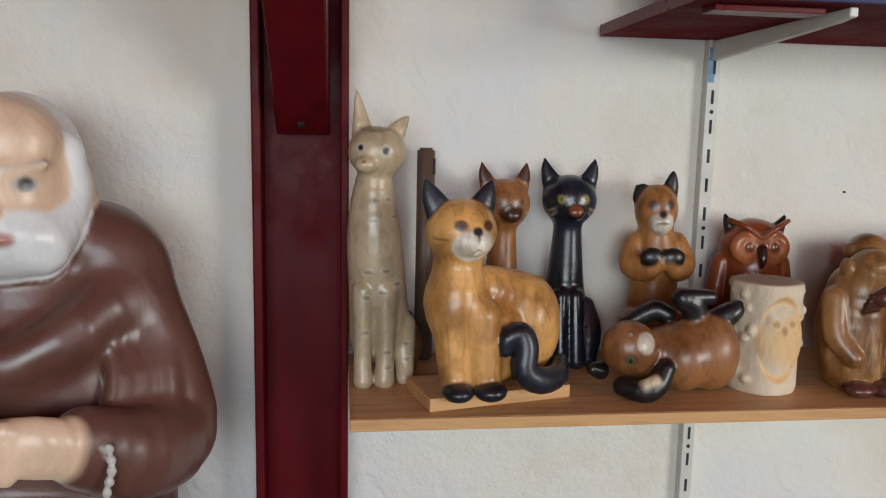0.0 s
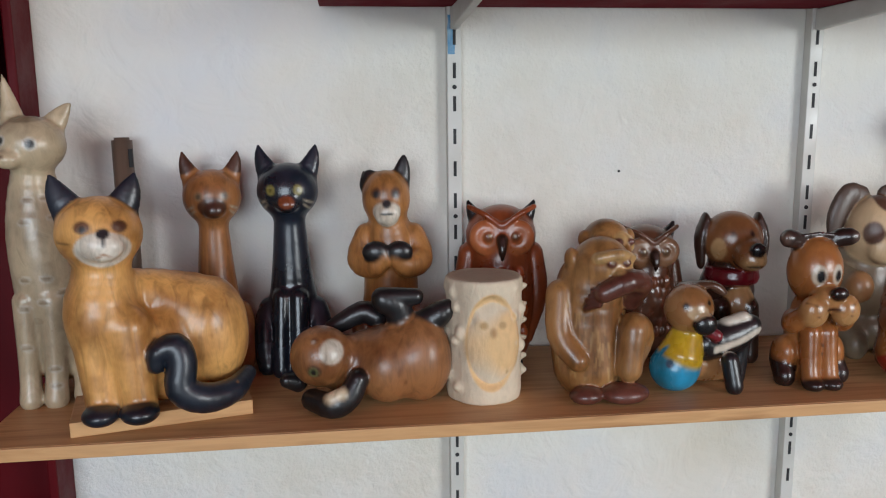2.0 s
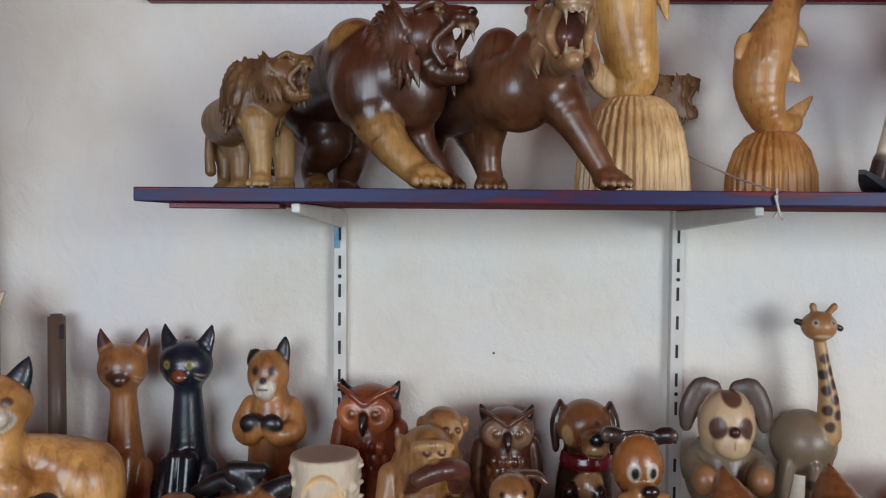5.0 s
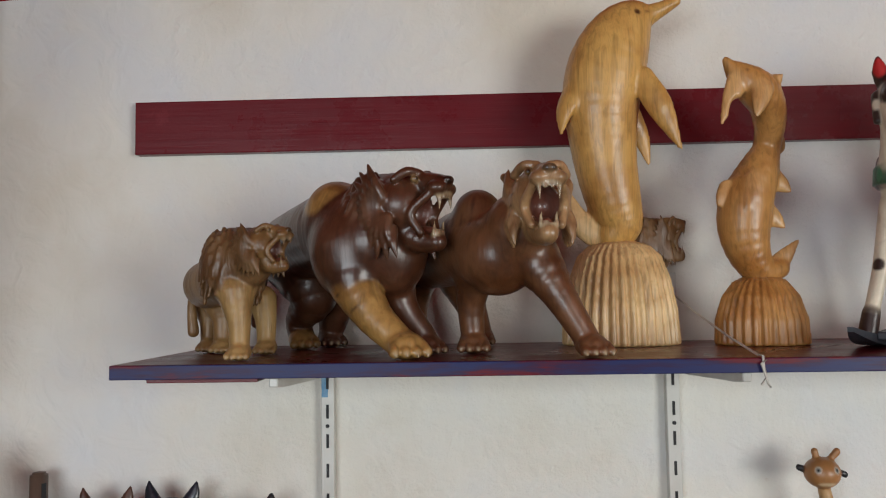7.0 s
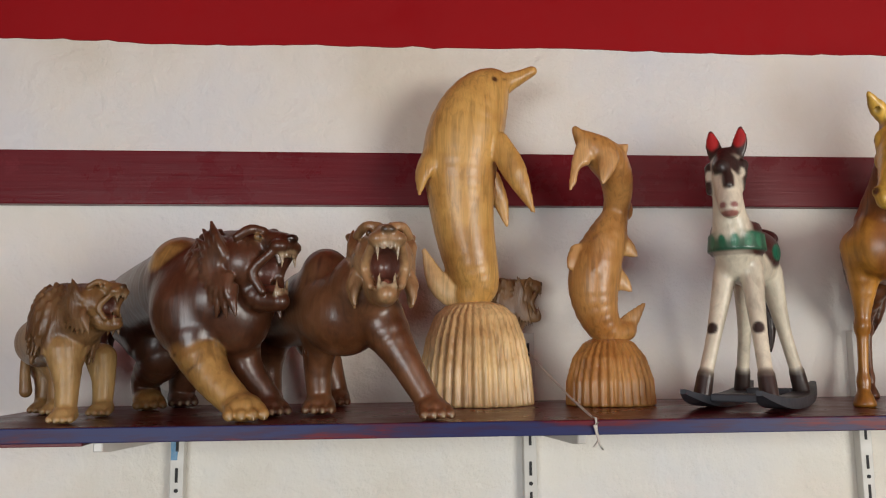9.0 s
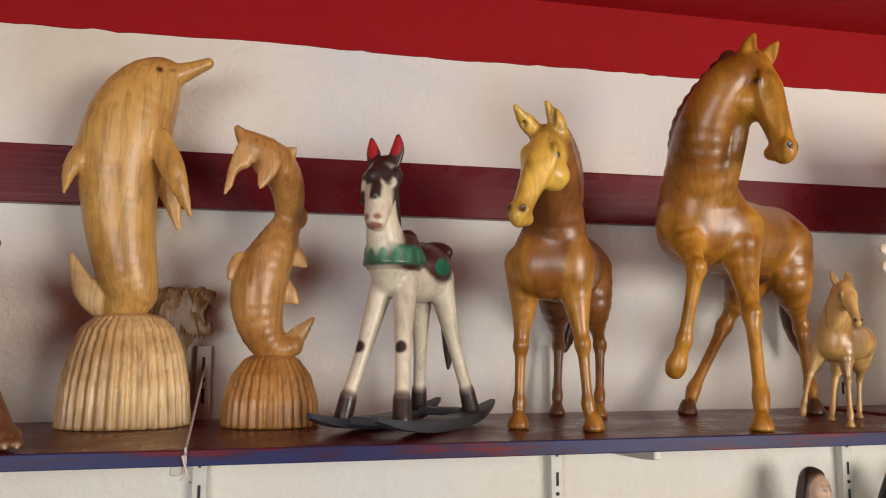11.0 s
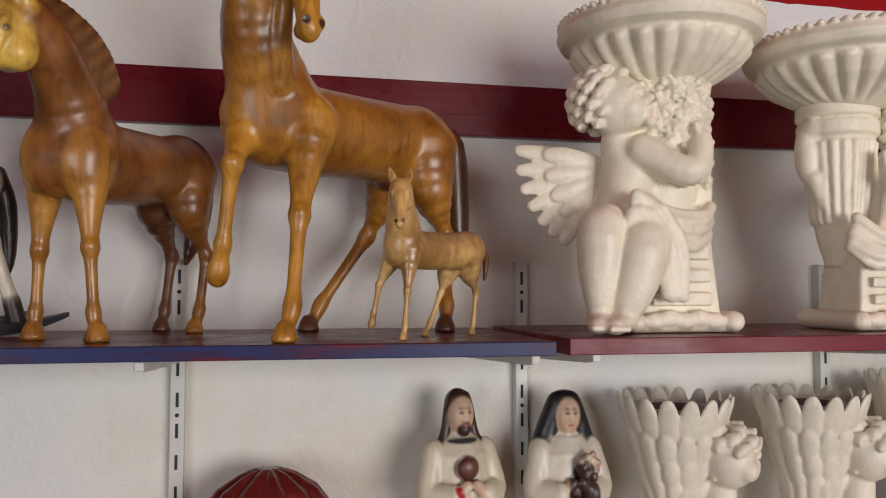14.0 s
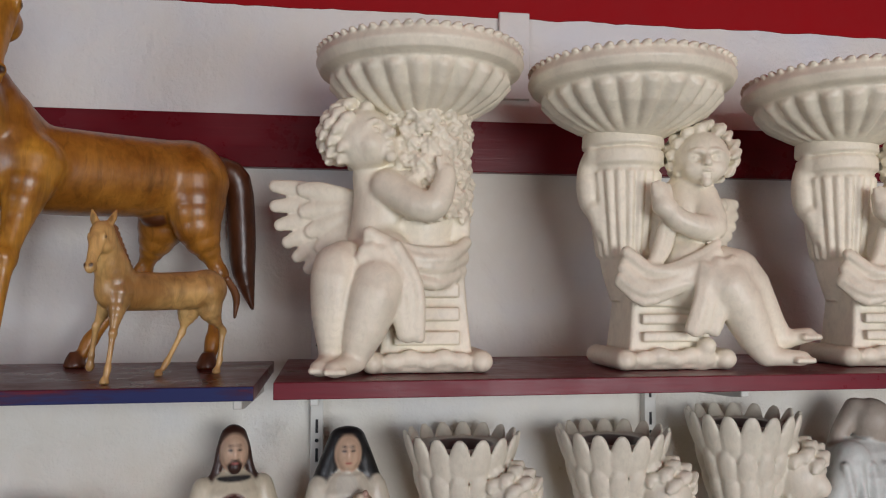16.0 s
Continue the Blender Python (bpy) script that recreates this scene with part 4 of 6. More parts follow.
put(owl(RUST, (0.42, 0.13, 0.045), 1.0, GLOSS), 0.540, 1.425, LOW, -8, "glossy rust-red owl figurine with round dark eyes", "figurine", ON_PINE, 1.10)
put(monkeys(), 0.640, 1.265, LOW, 6, "varnished brown carving of crouching monkeys", "carving", ON_PINE, 1.02)
put(owl((0.12, 0.048, 0.024), (0.24, 0.13, 0.07), 0.88, GLOSS), 0.776, 1.425, LOW, 0, "dark brown wooden owl covering its chest with its wings", "figurine", ON_PINE, 1.06)
put(collar_dog(), 0.907, 1.395, LOW, -8, "dark glossy dog figurine with a red collar", "figurine", ON_PINE, 1.2)
put(bib_puppy(), 0.790, 1.258, LOW, 0, "small puppy figurine painted yellow, blue and black", "figurine", ON_PINE, 1.08)
put(lion_cub(), 0.966, 1.262, LOW, 0, "orange lion cub figurine holding its paws to its cheeks", "figurine", ON_PINE, 1.12)
put(droopy_dog(), 1.140, 1.390, LOW, -4, "grey-brown toy dog figurine with drooping ears", "figurine", ON_PINE, 1.16, 0.92)
put(giraffe(), 1.304, 1.435, LOW, -3, "round-bodied giraffe figurine with a spotted neck", "figurine", ON_PINE, 1.11)
put(hanging_duck(1), 1.130, 1.235, LOW, 0, "varnished wooden duck with red wings, neck over the shelf edge", "carving", ON_PINE)
put(hanging_duck(2), 1.285, 1.245, LOW, -28, "dark wooden duck with red wings, neck over the shelf edge", "carving", ON_PINE)
put(turtle(), 1.510, 1.385, LOW, 0, "tan wooden turtle with brown lines on its shell", "carving", ON_PINE)


# ---- figures on the maroon shelf ----
def big_cat_head(c, x, y, z, s, fur, mane, face_x, rise=0.0, striped=False, ruff=1.0):
    """A roaring head: skull, parted jaws with teeth, fan-shaped ruff. face_x: how far it is turned to its left; rise: how far the muzzle is lifted."""
    fx, fy = math.sin(face_x), -math.cos(face_x)
    cr, sr = math.cos(rise), math.sin(rise)

    def at(f, side, up):
        f, up = f * cr - up * sr, f * sr + up * cr
        return (x + s * (fx * f - fy * side), y + s * (fy * f + fx * side), z + s * up)

    rz = math.degrees(face_x)
    c.ball(fur, at(0.0, 0, 0.14), (s * 0.72, s * 0.78, s * 0.70), k=s * 0.15)
    c.limb(fur, (*at(-0.10, 0, 0.52), s * 0.42), (*at(0.35, 0, 0.58), s * 0.30), (*at(0.78, 0, 0.54), s * 0.27), (*at(1.12, 0, 0.46), s * 0.25), k=s * 0.10)
    c.limb(fur, (*at(0.15, 0, -0.50), s * 0.42), (*at(0.58, 0, -0.74), s * 0.28), (*at(0.94, 0, -0.80), s * 0.22), k=s * 0.12)
    c.ball((0.15, 0.050, 0.032), at(0.94, 0, -0.16), (s * 0.36, s * 0.68, s * 0.44), (0, 0, rz), k=s * 0.06, cut=True)
    c.limb((0.26, 0.09, 0.055), (*at(0.35, 0, -0.52), s * 0.17), (*at(0.84, 0, -0.56), s * 0.12), k=s * 0.05)
    c.ball(tuple(v * 0.35 for v in fur), at(1.35, 0, 0.55), (s * 0.17, s * 0.10, s * 0.10), (0, 0, rz), k=s * 0.05)
    for d in (-1, 1):
        c.limb(TOOTH, (*at(1.20, 0.22 * d, 0.28), s * 0.075), (*at(1.22, 0.22 * d, -0.10), s * 0.02), k=s * 0.03)
        c.limb(TOOTH, (*at(0.98, 0.17 * d, -0.64), s * 0.065), (*at(1.02, 0.17 * d, -0.34), s * 0.02), k=s * 0.03)
        c.ball(fur, at(1.14, 0.20 * d, 0.38), (s * 0.23, s * 0.23, s * 0.17), k=s * 0.07)
        c.limb(fur, (*at(1.00, 0.33 * d, 0.24), s * 0.10), (*at(0.58, 0.46 * d, -0.14), s * 0.11), (*at(0.72, 0.33 * d, -0.58), s * 0.10), k=s * 0.06)
        c.limb(fur, (*at(0.66, 0.14 * d, 0.80), s * 0.09), (*at(0.52, 0.42 * d, 0.82), s * 0.11), (*at(0.28, 0.60 * d, 0.66), s * 0.10), k=s * 0.06)
        c.ball((0.30, 0.18, 0.07), at(0.66, 0.35 * d, 0.64), s * 0.09, k=s * 0.03).mark((0.01, 0.006, 0.004), at(0.75, 0.36 * d, 0.64), s * 0.05)
        c.mark((0.02, 0.01, 0.008), at(1.44, 0.08 * d, 0.53), s * 0.045)
        c.limb(fur, (*at(-0.26, 0.58 * d, 0.62), s * 0.17), (*at(-0.36, 0.74 * d, 0.78), s * 0.10), k=s * 0.08)
        c.ball(tuple(v * 0.5 for v in fur), at(-0.18, 0.80 * d, 0.78), s * 0.09, k=s * 0.04, cut=True)
        # fan of combed locks from behind the ear to under the jaw
        for ring, (near, far, out) in enumerate(((0.24, 0.86 * ruff, 0.72 * ruff), (0.50 * ruff, 1.14 * ruff, 0.66 * ruff))):
            for k in range(13):
                a = radians(108 + 168 * k / 12 + 5 * ring)
                cf, cu = math.cos(a), math.sin(a)
                c.limb(mane, (*at(0.12 + near * cf, out * d, 0.02 + near * cu), s * 0.12), (*at(0.12 + 0.5 * (near + far) * cf, (out + 0.10) * d, 0.02 + 0.5 * (near + far) * cu), s * 0.10), (*at(0.12 + far * cf, (out + 0.08) * d, 0.02 + far * cu), s * 0.035), k=s * 0.025)
        for k in range(5):
            c.stroke(tuple(v * 0.4 for v in fur), (*at(1.2 - 0.05 * k, 0.36 * d, 0.44 - 0.05 * k), s * 0.012), (*at(0.9 - 0.05 * k, 0.5 * d, 0.50 - 0.09 * k), s * 0.012))
        for k in range(5):
            c.stroke(tuple(v * 0.4 for v in fur), (*at(0.60 - 0.18 * k, 0.06 * d, 0.96), s * 0.016), (*at(0.42 - 0.18 * k, 0.34 * d, 0.92), s * 0.016), (*at(0.26 - 0.18 * k, 0.60 * d, 0.74), s * 0.016))
        if striped:
            for k in range(4):
                c.stroke(DEEP, (*at(0.52 - 0.1 * k, 0.50 * d, 0.46 - 0.2 * k), s * 0.022), (*at(0.25 - 0.1 * k, 0.84 * d, 0.40 - 0.24 * k), s * 0.028))
                c.stroke(DEEP, (*at(0.62 - 0.12 * k, 0.20 * d, 0.92), s * 0.022), (*at(0.55 - 0.14 * k, 0.46 * d, 0.82), s * 0.022))
    for k in range(6):
        c.limb(TOOTH, (*at(1.28, -0.15 + 0.06 * k, 0.26), s * 0.034), (*at(1.29, -0.15 + 0.06 * k, 0.12), s * 0.026), k=s * 0.01)
        c.limb(TOOTH, (*at(1.05, -0.12 + 0.05 * k, -0.66), s * 0.030), (*at(1.06, -0.12 + 0.05 * k, -0.54), s * 0.022), k=s * 0.01)


def paw(c, colour, x, y, r, turn=0.0):
    """A broad paw with four toes and claws; turn: radians to its left."""
    ca, sa = math.cos(turn), math.sin(turn)
    at = lambda a, b, h: (x + r * (a * ca + b * sa), y + r * (a * sa - b * ca), r * h)
    c.ball(colour, at(0, 0, 0.7), (r * 1.0, r * 1.1, r * 0.72), k=4)
    for d in (-0.75, -0.25, 0.25, 0.75):
        reach = 1.15 - 0.2 * abs(d)
        c.limb(colour, (*at(d, 0.5, 0.75), r * 0.26), (*at(d * 1.1, reach, 0.40), r * 0.30), k=1.2)
        c.limb(TOOTH, (*at(d * 1.1, reach + 0.23, 0.38), r * 0.10), (*at(d * 1.1, reach + 0.40, 0.16), r * 0.05), k=0.8)


def small_lion():
    c = Carving(0.001, 10)
    fur, mane, leg = (0.28, 0.160, 0.060), (0.20, 0.110, 0.044), (0.40, 0.25, 0.092)
    c.limb(fur, (-72, 66, 106, 36), (-45, 30, 110, 36), (-14, -14, 112, 38)).ball(mane, (-4, -26, 128), (44, 44, 56)).ball(mane, (24, -44, 140), (34, 34, 42))
    for i in range(130):
        a, z = random.uniform(-3.3, 1.0), random.uniform(96, 182)
        w = 44 * math.sqrt(max(0.1, 1 - ((z - 130) / 58) ** 2))
        c.limb(mane, (-4 + w * math.cos(a), -26 + 0.98 * w * math.sin(a), z, 3), (-6 + 1.01 * w * math.cos(a - 0.08), -26 + w * math.sin(a - 0.08), z - 22, 2), k=2.5)
    big_cat_head(c, 46, -60, 150, 35, fur, mane, 1.15, 0.12)
    for x, y, hip, top, col in ((14, -58, 92, 25, leg), (20, 58, 82, 22, leg), (-90, 128, 82, 27, fur), (-60, 100, 80, 27, fur)):
        c.limb(col, (x - 8, y + 8, hip, top), (x - 1, y + 2, 52, 16), (x, y, 18, 13.5), k=7)
        paw(c, leg, x + 2, y - 6, 16)
    c.limb(fur, (-100, 90, 112, 8), (-108, 98, 70, 7), (-106, 100, 34, 9), k=4)
    return c.skin("lion_carving", FUR, 0.0024)


def big_lion():
    c = Carving(0.001, 14)
    fur, mane, gold = (0.092, 0.034, 0.015), (0.145, 0.066, 0.034), (0.42, 0.24, 0.072)
    c.limb(fur, (-146, 165, 166, 60), (-95, 95, 178, 60), (-40, 30, 182, 66), (6, -10, 162, 70))
    c.ball(gold, (-50, 16, 208), (46, 46, 46), k=8).ball(fur, (-24, -14, 148), (60, 56, 70), k=10).ball(fur, (32, -20, 140), (50, 48, 56), k=10)
    c.ball(mane, (26, -22, 196), (58, 56, 62), k=8)
    big_cat_head(c, 50, -46, 200, 60, fur, mane, 1.02, 0.06)
    for i in range(90):
        a, t = random.uniform(1.7, 4.6), random.uniform(-0.5, 0.9)
        w = 58 * math.sqrt(1 - t * t * 0.85)
        x, y, z = 24 + w * math.cos(a), -22 + 0.95 * w * math.sin(a), 196 + 62 * t
        c.limb(mane, (x, y, z, 5), (x - 7, y - 1, z - 17, 4.5), (x - 13, y, z - 34, 2), k=2)
    c.limb(fur, (-30, -22, 150, 50), (-18, -34, 112, 40), k=8).limb(gold, (-16, -38, 98, 35), (12, -58, 56, 26), (46, -74, 24, 21), k=3)
    paw(c, gold, 56, -82, 26, 0.35)
    c.limb(fur, (26, 2, 130, 38), (44, -2, 70, 24), (76, -2, 26, 18), k=8)
    paw(c, fur, 82, -4, 21, 0.35)
    c.limb(fur, (-140, 160, 140, 56), (-112, 145, 88, 38), (-142, 172, 48, 23), (-138, 170, 20, 21), k=9)
    paw(c, gold, -134, 160, 23, 0.4)
    c.limb(fur, (-100, 200, 140, 46), (-86, 205, 80, 32), (-100, 226, 22, 20), k=9)
    paw(c, fur, -98, 220, 22, 0.4)
    c.limb(fur, (-190, 190, 170, 12), (-214, 196, 110, 11), (-216, 190, 46, 13), k=6)
    for k in range(3):
        c.stroke(DEEP, (-16 + 18 * k, -75 - 12 * k, 104 - 24 * k, 1.8), (-40 + 20 * k, -60 - 12 * k, 84 - 22 * k, 1.8))
        c.stroke(DEEP, (-88 + 10 * k, -14, 176 - 8 * k, 2), (-62 + 10 * k, -34, 196 - 6 * k, 2), (-34 + 8 * k, -40, 188 - 6 * k, 2))
    return c.skin("lion_carving", POLISHED, 0.0024)


def tiger():
    c = Carving(0.001, 12)
    fur, face = (0.165, 0.070, 0.029), (0.44, 0.26, 0.12)
    c.limb(fur, (-134, 210, 146, 50), (-95, 145, 150, 52), (-55, 60, 156, 56), (-16, 2, 142, 56)).ball(fur, (-46, 34, 194), (36, 40, 40), k=12)
    c.ball(fur, (-22, 0, 136), (52, 46, 52)).ball(fur, (8, -30, 172), (46, 42, 48))
    big_cat_head(c, 34, -58, 198, 57, face, face, 0.10, 0.10, True, 0.86)
    c.limb(fur, (-50, 44, 130, 34), (-58, 58, 72, 21), (-56, 62, 22, 17), k=9)
    paw(c, fur, -55, 58, 22)
    c.limb(fur, (30, -20, 130, 36), (58, -36, 84, 23), (92, -44, 26, 17), k=9)
    paw(c, fur, 98, -50, 22, 0.25)
    c.limb(fur, (-84, 230, 130, 42), (-60, 240, 70, 26), (-44, 244, 20, 20), k=9)
    paw(c, fur, -42, 238, 21)
    c.limb(fur, (-150, 220, 130, 42), (-156, 232, 70, 26), (-150, 226, 20, 20), k=9)
    paw(c, fur, -148, 220, 21)
    for k in range(6):
        c.stroke(DEEP, (-80 + 10 * k, 40 - 12 * k, 226, 3), (-92 + 11 * k, 26 - 14 * k, 180, 2.4))
    return c.skin("tiger_carving", POLISHED, 0.0024)


def leaping_dolphin():
    c = Carving(0.001, 10)
    wood, pale = (0.66, 0.38, 0.105), (0.80, 0.57, 0.27)
    base = Carving(0.001, 10)
    base.lathe(pale, (0, 0, 0), [(0, 88), (60, 84), (110, 74), (148, 60), (166, 40), (172, 18)], k=3, flutes=36, depth=9, squash=0.8)
    c.limb(wood, (-8, 0, 184, 30), (4, -2, 204, 36), (-6, -3, 240, 45), (-17, -4, 300, 51), (-22, -5, 360, 57), (-22, -6, 415, 64), (-11, -8, 468, 65), (8, -10, 515, 53), (30, -13, 544, 34), (52, -15, 550, 20), (78, -16, 561, 13), (103, -16, 574, 9), k=6, flat=(0, 1, 0, 0.88))
    c.limb(pale, (8, -2, 196, 28), (-30, -3, 184, 24), (-62, -4, 206, 19), (-84, -6, 258, 5), k=5, flat=(0, 1, 0, 0.5))
    c.limb(wood, (-66, -26, 424, 24), (-86, -34, 388, 17), (-93, -36, 350, 4), k=4, flat=(0.7, 0.7, 0, 0.5)).limb(wood, (38, -44, 436, 20), (62, -58, 385, 21), (90, -66, 316, 4), k=3, flat=(0.5, 0.85, 0, 0.4)).limb(wood, (34, 30, 392, 18), (52, 36, 352, 14), (62, 36, 308, 4), k=3, flat=(0, 1, 0, 0.4))
    c.mark(DEEP, (34, -44, 548), 5).stroke((0.20, 0.10, 0.035), (48, -36, 550, 1.8), (100, -26, 566, 1.8))
    return assemble("dolphin_carving", (c.skin("dolphin", RAW_WOOD, 0.0030), "pale streaked dolphin"), (base.skin("base", RAW_WOOD, 0.0030), "ribbed wooden base"))


def twin_dolphins():
    c = Carving(0.001, 8)
    wood, pale = (0.54, 0.275, 0.080), (0.64, 0.37, 0.14)
    base = Carving(0.001, 8)
    base.lathe(wood, (20, 0, 0), [(0, 68), (40, 66), (78, 54), (102, 36), (114, 12)], k=3, flutes=30, depth=7, squash=0.85)
    c.limb(wood, (52, 0, 122, 16), (24, -2, 118, 24), (4, -4, 146, 33), (-4, -5, 190, 41), (2, -5, 232, 42), (22, -4, 278, 33), (38, -2, 316, 22), (42, 0, 340, 20), k=5)
    c.limb(wood, (38, -2, 316, 18), (41, -14, 350, 24), (32, -32, 384, 28), (10, -46, 408, 30), (-15, -54, 426, 21), (-32, -58, 440, 11), (-40, -60, 450, 6), k=5)
    for a, b in (((46, 0, 124), (80, 0, 162)), ((-30, -16, 250), (-46, -20, 226)), ((8, -36, 262), (-8, -46, 224)), ((46, -8, 268), (68, -12, 248)), ((34, -8, 212), (56, -12, 190)), ((24, -48, 406), (46, -54, 424)), ((-26, -66, 414), (-52, -74, 354)), ((10, -74, 398), (-3, -84, 358)), ((54, 0, 330), (60, 0, 314))):
        c.limb(pale, (*a, 17), (*((p + q) / 2 for p, q in zip(a, b)), 13), (*(q + 0.12 * (q - p) for p, q in zip(a, b)), 3), k=4, flat=(0, 1, 0, 0.45))
    c.ball(None, (-27, -84, 362), (16, 34, 28), k=4, cut=True)
    c.mark(DEEP, (-12, -72, 430), 3)
    return assemble("dolphin_carving", (c.skin("figure", RAW_WOOD, 0.0028), "two twisting brown dolphins"), (base.skin("base", RAW_WOOD, 0.0028), "ribbed wooden base"))


def horse_head(c, poll, muzzle, front, pale, dark, ears):
    """A carved horse's head from poll to muzzle whose face is turned along front; ears: their two tips."""
    p = Vector(poll)
    d = Vector(muzzle) - p
    size, a = d.length, d.normalized()
    n = (Vector(front) - a * a.dot(Vector(front))).normalized()
    w = a.cross(n)
    at = lambda t, f, s: tuple(p + size * (a * t + n * f + w * s))
    flat = (*w, 0.84)
    c.limb(pale, (*at(0.02, -0.03, 0), size * 0.20), (*at(0.26, 0.0, 0), size * 0.225), (*at(0.52, 0.05, 0), size * 0.160), (*at(0.80, 0.06, 0), size * 0.122), (*at(0.98, 0.05, 0), size * 0.118), k=size * 0.06, flat=flat)
    c.ball(pale, at(0.93, -0.07, 0), size * 0.075, k=size * 0.04)
    for s, tip in zip((1, -1), ears):
        c.ball(pale, at(0.34, -0.13, 0.085 * s), size * 0.165, k=size * 0.05)
        c.limb(pale, (*at(0.30, 0.08, 0.165 * s), size * 0.035), (*at(0.50, 0.05, 0.130 * s), size * 0.030), (*at(0.72, 0.05, 0.095 * s), size * 0.02), k=size * 0.04)
        c.limb(pale, (*at(0.14, 0.13, 0.13 * s), size * 0.03), (*at(0.23, 0.14, 0.175 * s), size * 0.034), (*at(0.33, 0.09, 0.17 * s), size * 0.024), k=size * 0.025)
        c.ball(pale, at(0.26, 0.09, 0.180 * s), size * 0.045, k=size * 0.015).mark(dark, at(0.265, 0.105, 0.205 * s), size * 0.034)
        c.ball(pale, at(0.95, 0.12, 0.066 * s), size * 0.058, k=size * 0.03).ball(dark, at(0.97, 0.165, 0.082 * s), size * 0.030, k=size * 0.02, cut=True)
        c.stroke(dark, (*at(1.08, -0.01, 0.03 * s), size * 0.010), (*at(0.98, -0.035, 0.10 * s), size * 0.010), (*at(0.86, -0.04, 0.11 * s), size * 0.008))
        base, end = Vector(at(-0.04, 0.0, 0.11 * s)), Vector(tip)
        half = base.lerp(end, 0.5) + w * (size * 0.02 * s)
        c.limb(pale, (*base, size * 0.075), (*half, size * 0.088), (*end, size * 0.022), k=size * 0.03, flat=(*n, 0.7))
        c.ball(tuple(v * 0.5 for v in pale), tuple(half + n * size * 0.075), (size * 0.024, size * 0.024, size * 0.10), k=size * 0.03, cut=True)


def horse_leg(c, col, low, top, knee, fetlock, hoof, r, hind=None):
    """One leg from the body down; r: radii of the body end, the knee and the hoof. hind: the stifle of a hind leg."""
    t, n, f, h = (Vector(q) for q in (top, knee, fetlock, hoof))
    big, kr, hr = r
    mid = Vector(hind) if hind else t.lerp(n, 0.55)
    rows = [(*t, big), (*mid, big * (0.68 if hind else 0.52)), (*mid.lerp(n, 0.70), kr * 1.02), (*n, kr * 1.12), (*n.lerp(f, 0.20), kr * 0.76), (*n.lerp(f, 0.80), kr * 0.68), (*f, kr * 0.92), (*f.lerp(h, 0.5), kr * 0.70)]
    c.limb(col, *rows, k=kr * 0.55)
    c.ball(col, tuple(n + Vector((0, -kr * 0.45, kr * 0.35))), kr * 0.72, k=kr * 0.4)
    if h.z < 1:
        c.lathe(low, (h.x, h.y, 0), [(0, hr), (hr * 0.5, hr * 0.90), (hr * 1.0, hr * 0.72), (hr * 1.45, hr * 0.45)], k=kr * 0.3)
    else:
        c.limb(low, (*f.lerp(h, 0.55), hr * 0.62), (*h, hr * 0.86), (*(h + (h - f) * 0.22), hr * 0.80), k=kr * 0.3)


def mare():
    c = Carving(0.001, 16)
    coat, gold, dark = (0.43, 0.180, 0.022), (0.60, 0.285, 0.032), (0.13, 0.045, 0.015)
    c.limb(coat, (-104, -40, 306, 66), (-38, 4, 304, 66), (54, 66, 308, 64), (116, 104, 312, 62)).ball(coat, (126, 110, 306), (60, 60, 66)).ball(coat, (-118, -56, 312), (58, 52, 66))
    c.limb(coat, (-110, -50, 344, 62), (-130, -92, 398, 50), (-136, -122, 450, 41), (-118, -148, 502, 36), (-86, -160, 528, 32), k=14)
    horse_head(c, (-80, -164, 530), (-68, -202, 388), (0.42, -0.90, 0.0), gold, (0.04, 0.015, 0.006), ((-80, -175, 580), (-30, -160, 578)))
    for q in ((-142, -76, 322), (-72, -84, 312)):
        c.ball(coat, q, (26, 24, 44), k=20)
    c.limb(gold, (-92, -158, 462, 10), (-96, -140, 410, 12), (-98, -108, 350, 14), k=14)
    horse_leg(c, gold, gold, (-58, -70, 302), (-72, -122, 166), (-80, -146, 48), (-90, -160, 0), (42, 14, 18))
    horse_leg(c, gold, gold, (-144, -58, 310), (-160, -122, 232), (-172, -100, 128), (-178, -86, 92), (40, 14, 18))
    horse_leg(c, coat, dark, (96, 126, 300), (46, 140, 156), (-30, 124, 44), (-50, 112, 0), (56, 14, 18), (80, 118, 232))
    horse_leg(c, coat, dark, (136, 90, 300), (178, 100, 152), (172, 76, 44), (166, 60, 0), (56, 14, 18), (144, 78, 232))
    for k in range(12):
        t = k / 11
        c.limb(dark, (-98 - 62 * math.sin(2.4 * t), -132 + 74 * t, 554 - 170 * t, 15), (-90 - 60 * math.sin(2.4 * t + 0.2), -112 + 80 * t, 536 - 172 * t, 7), k=5)
    c.limb(dark, (168, 140, 338, 20), (198, 158, 318, 23), (206, 164, 230, 24), (210, 164, 160, 20), (226, 162, 96, 4), k=8)
    c.ball(dark, (76, 80, 244), (22, 16, 14), k=8)
    return c.skin("horse_carving", VARNISH, 0.0032)


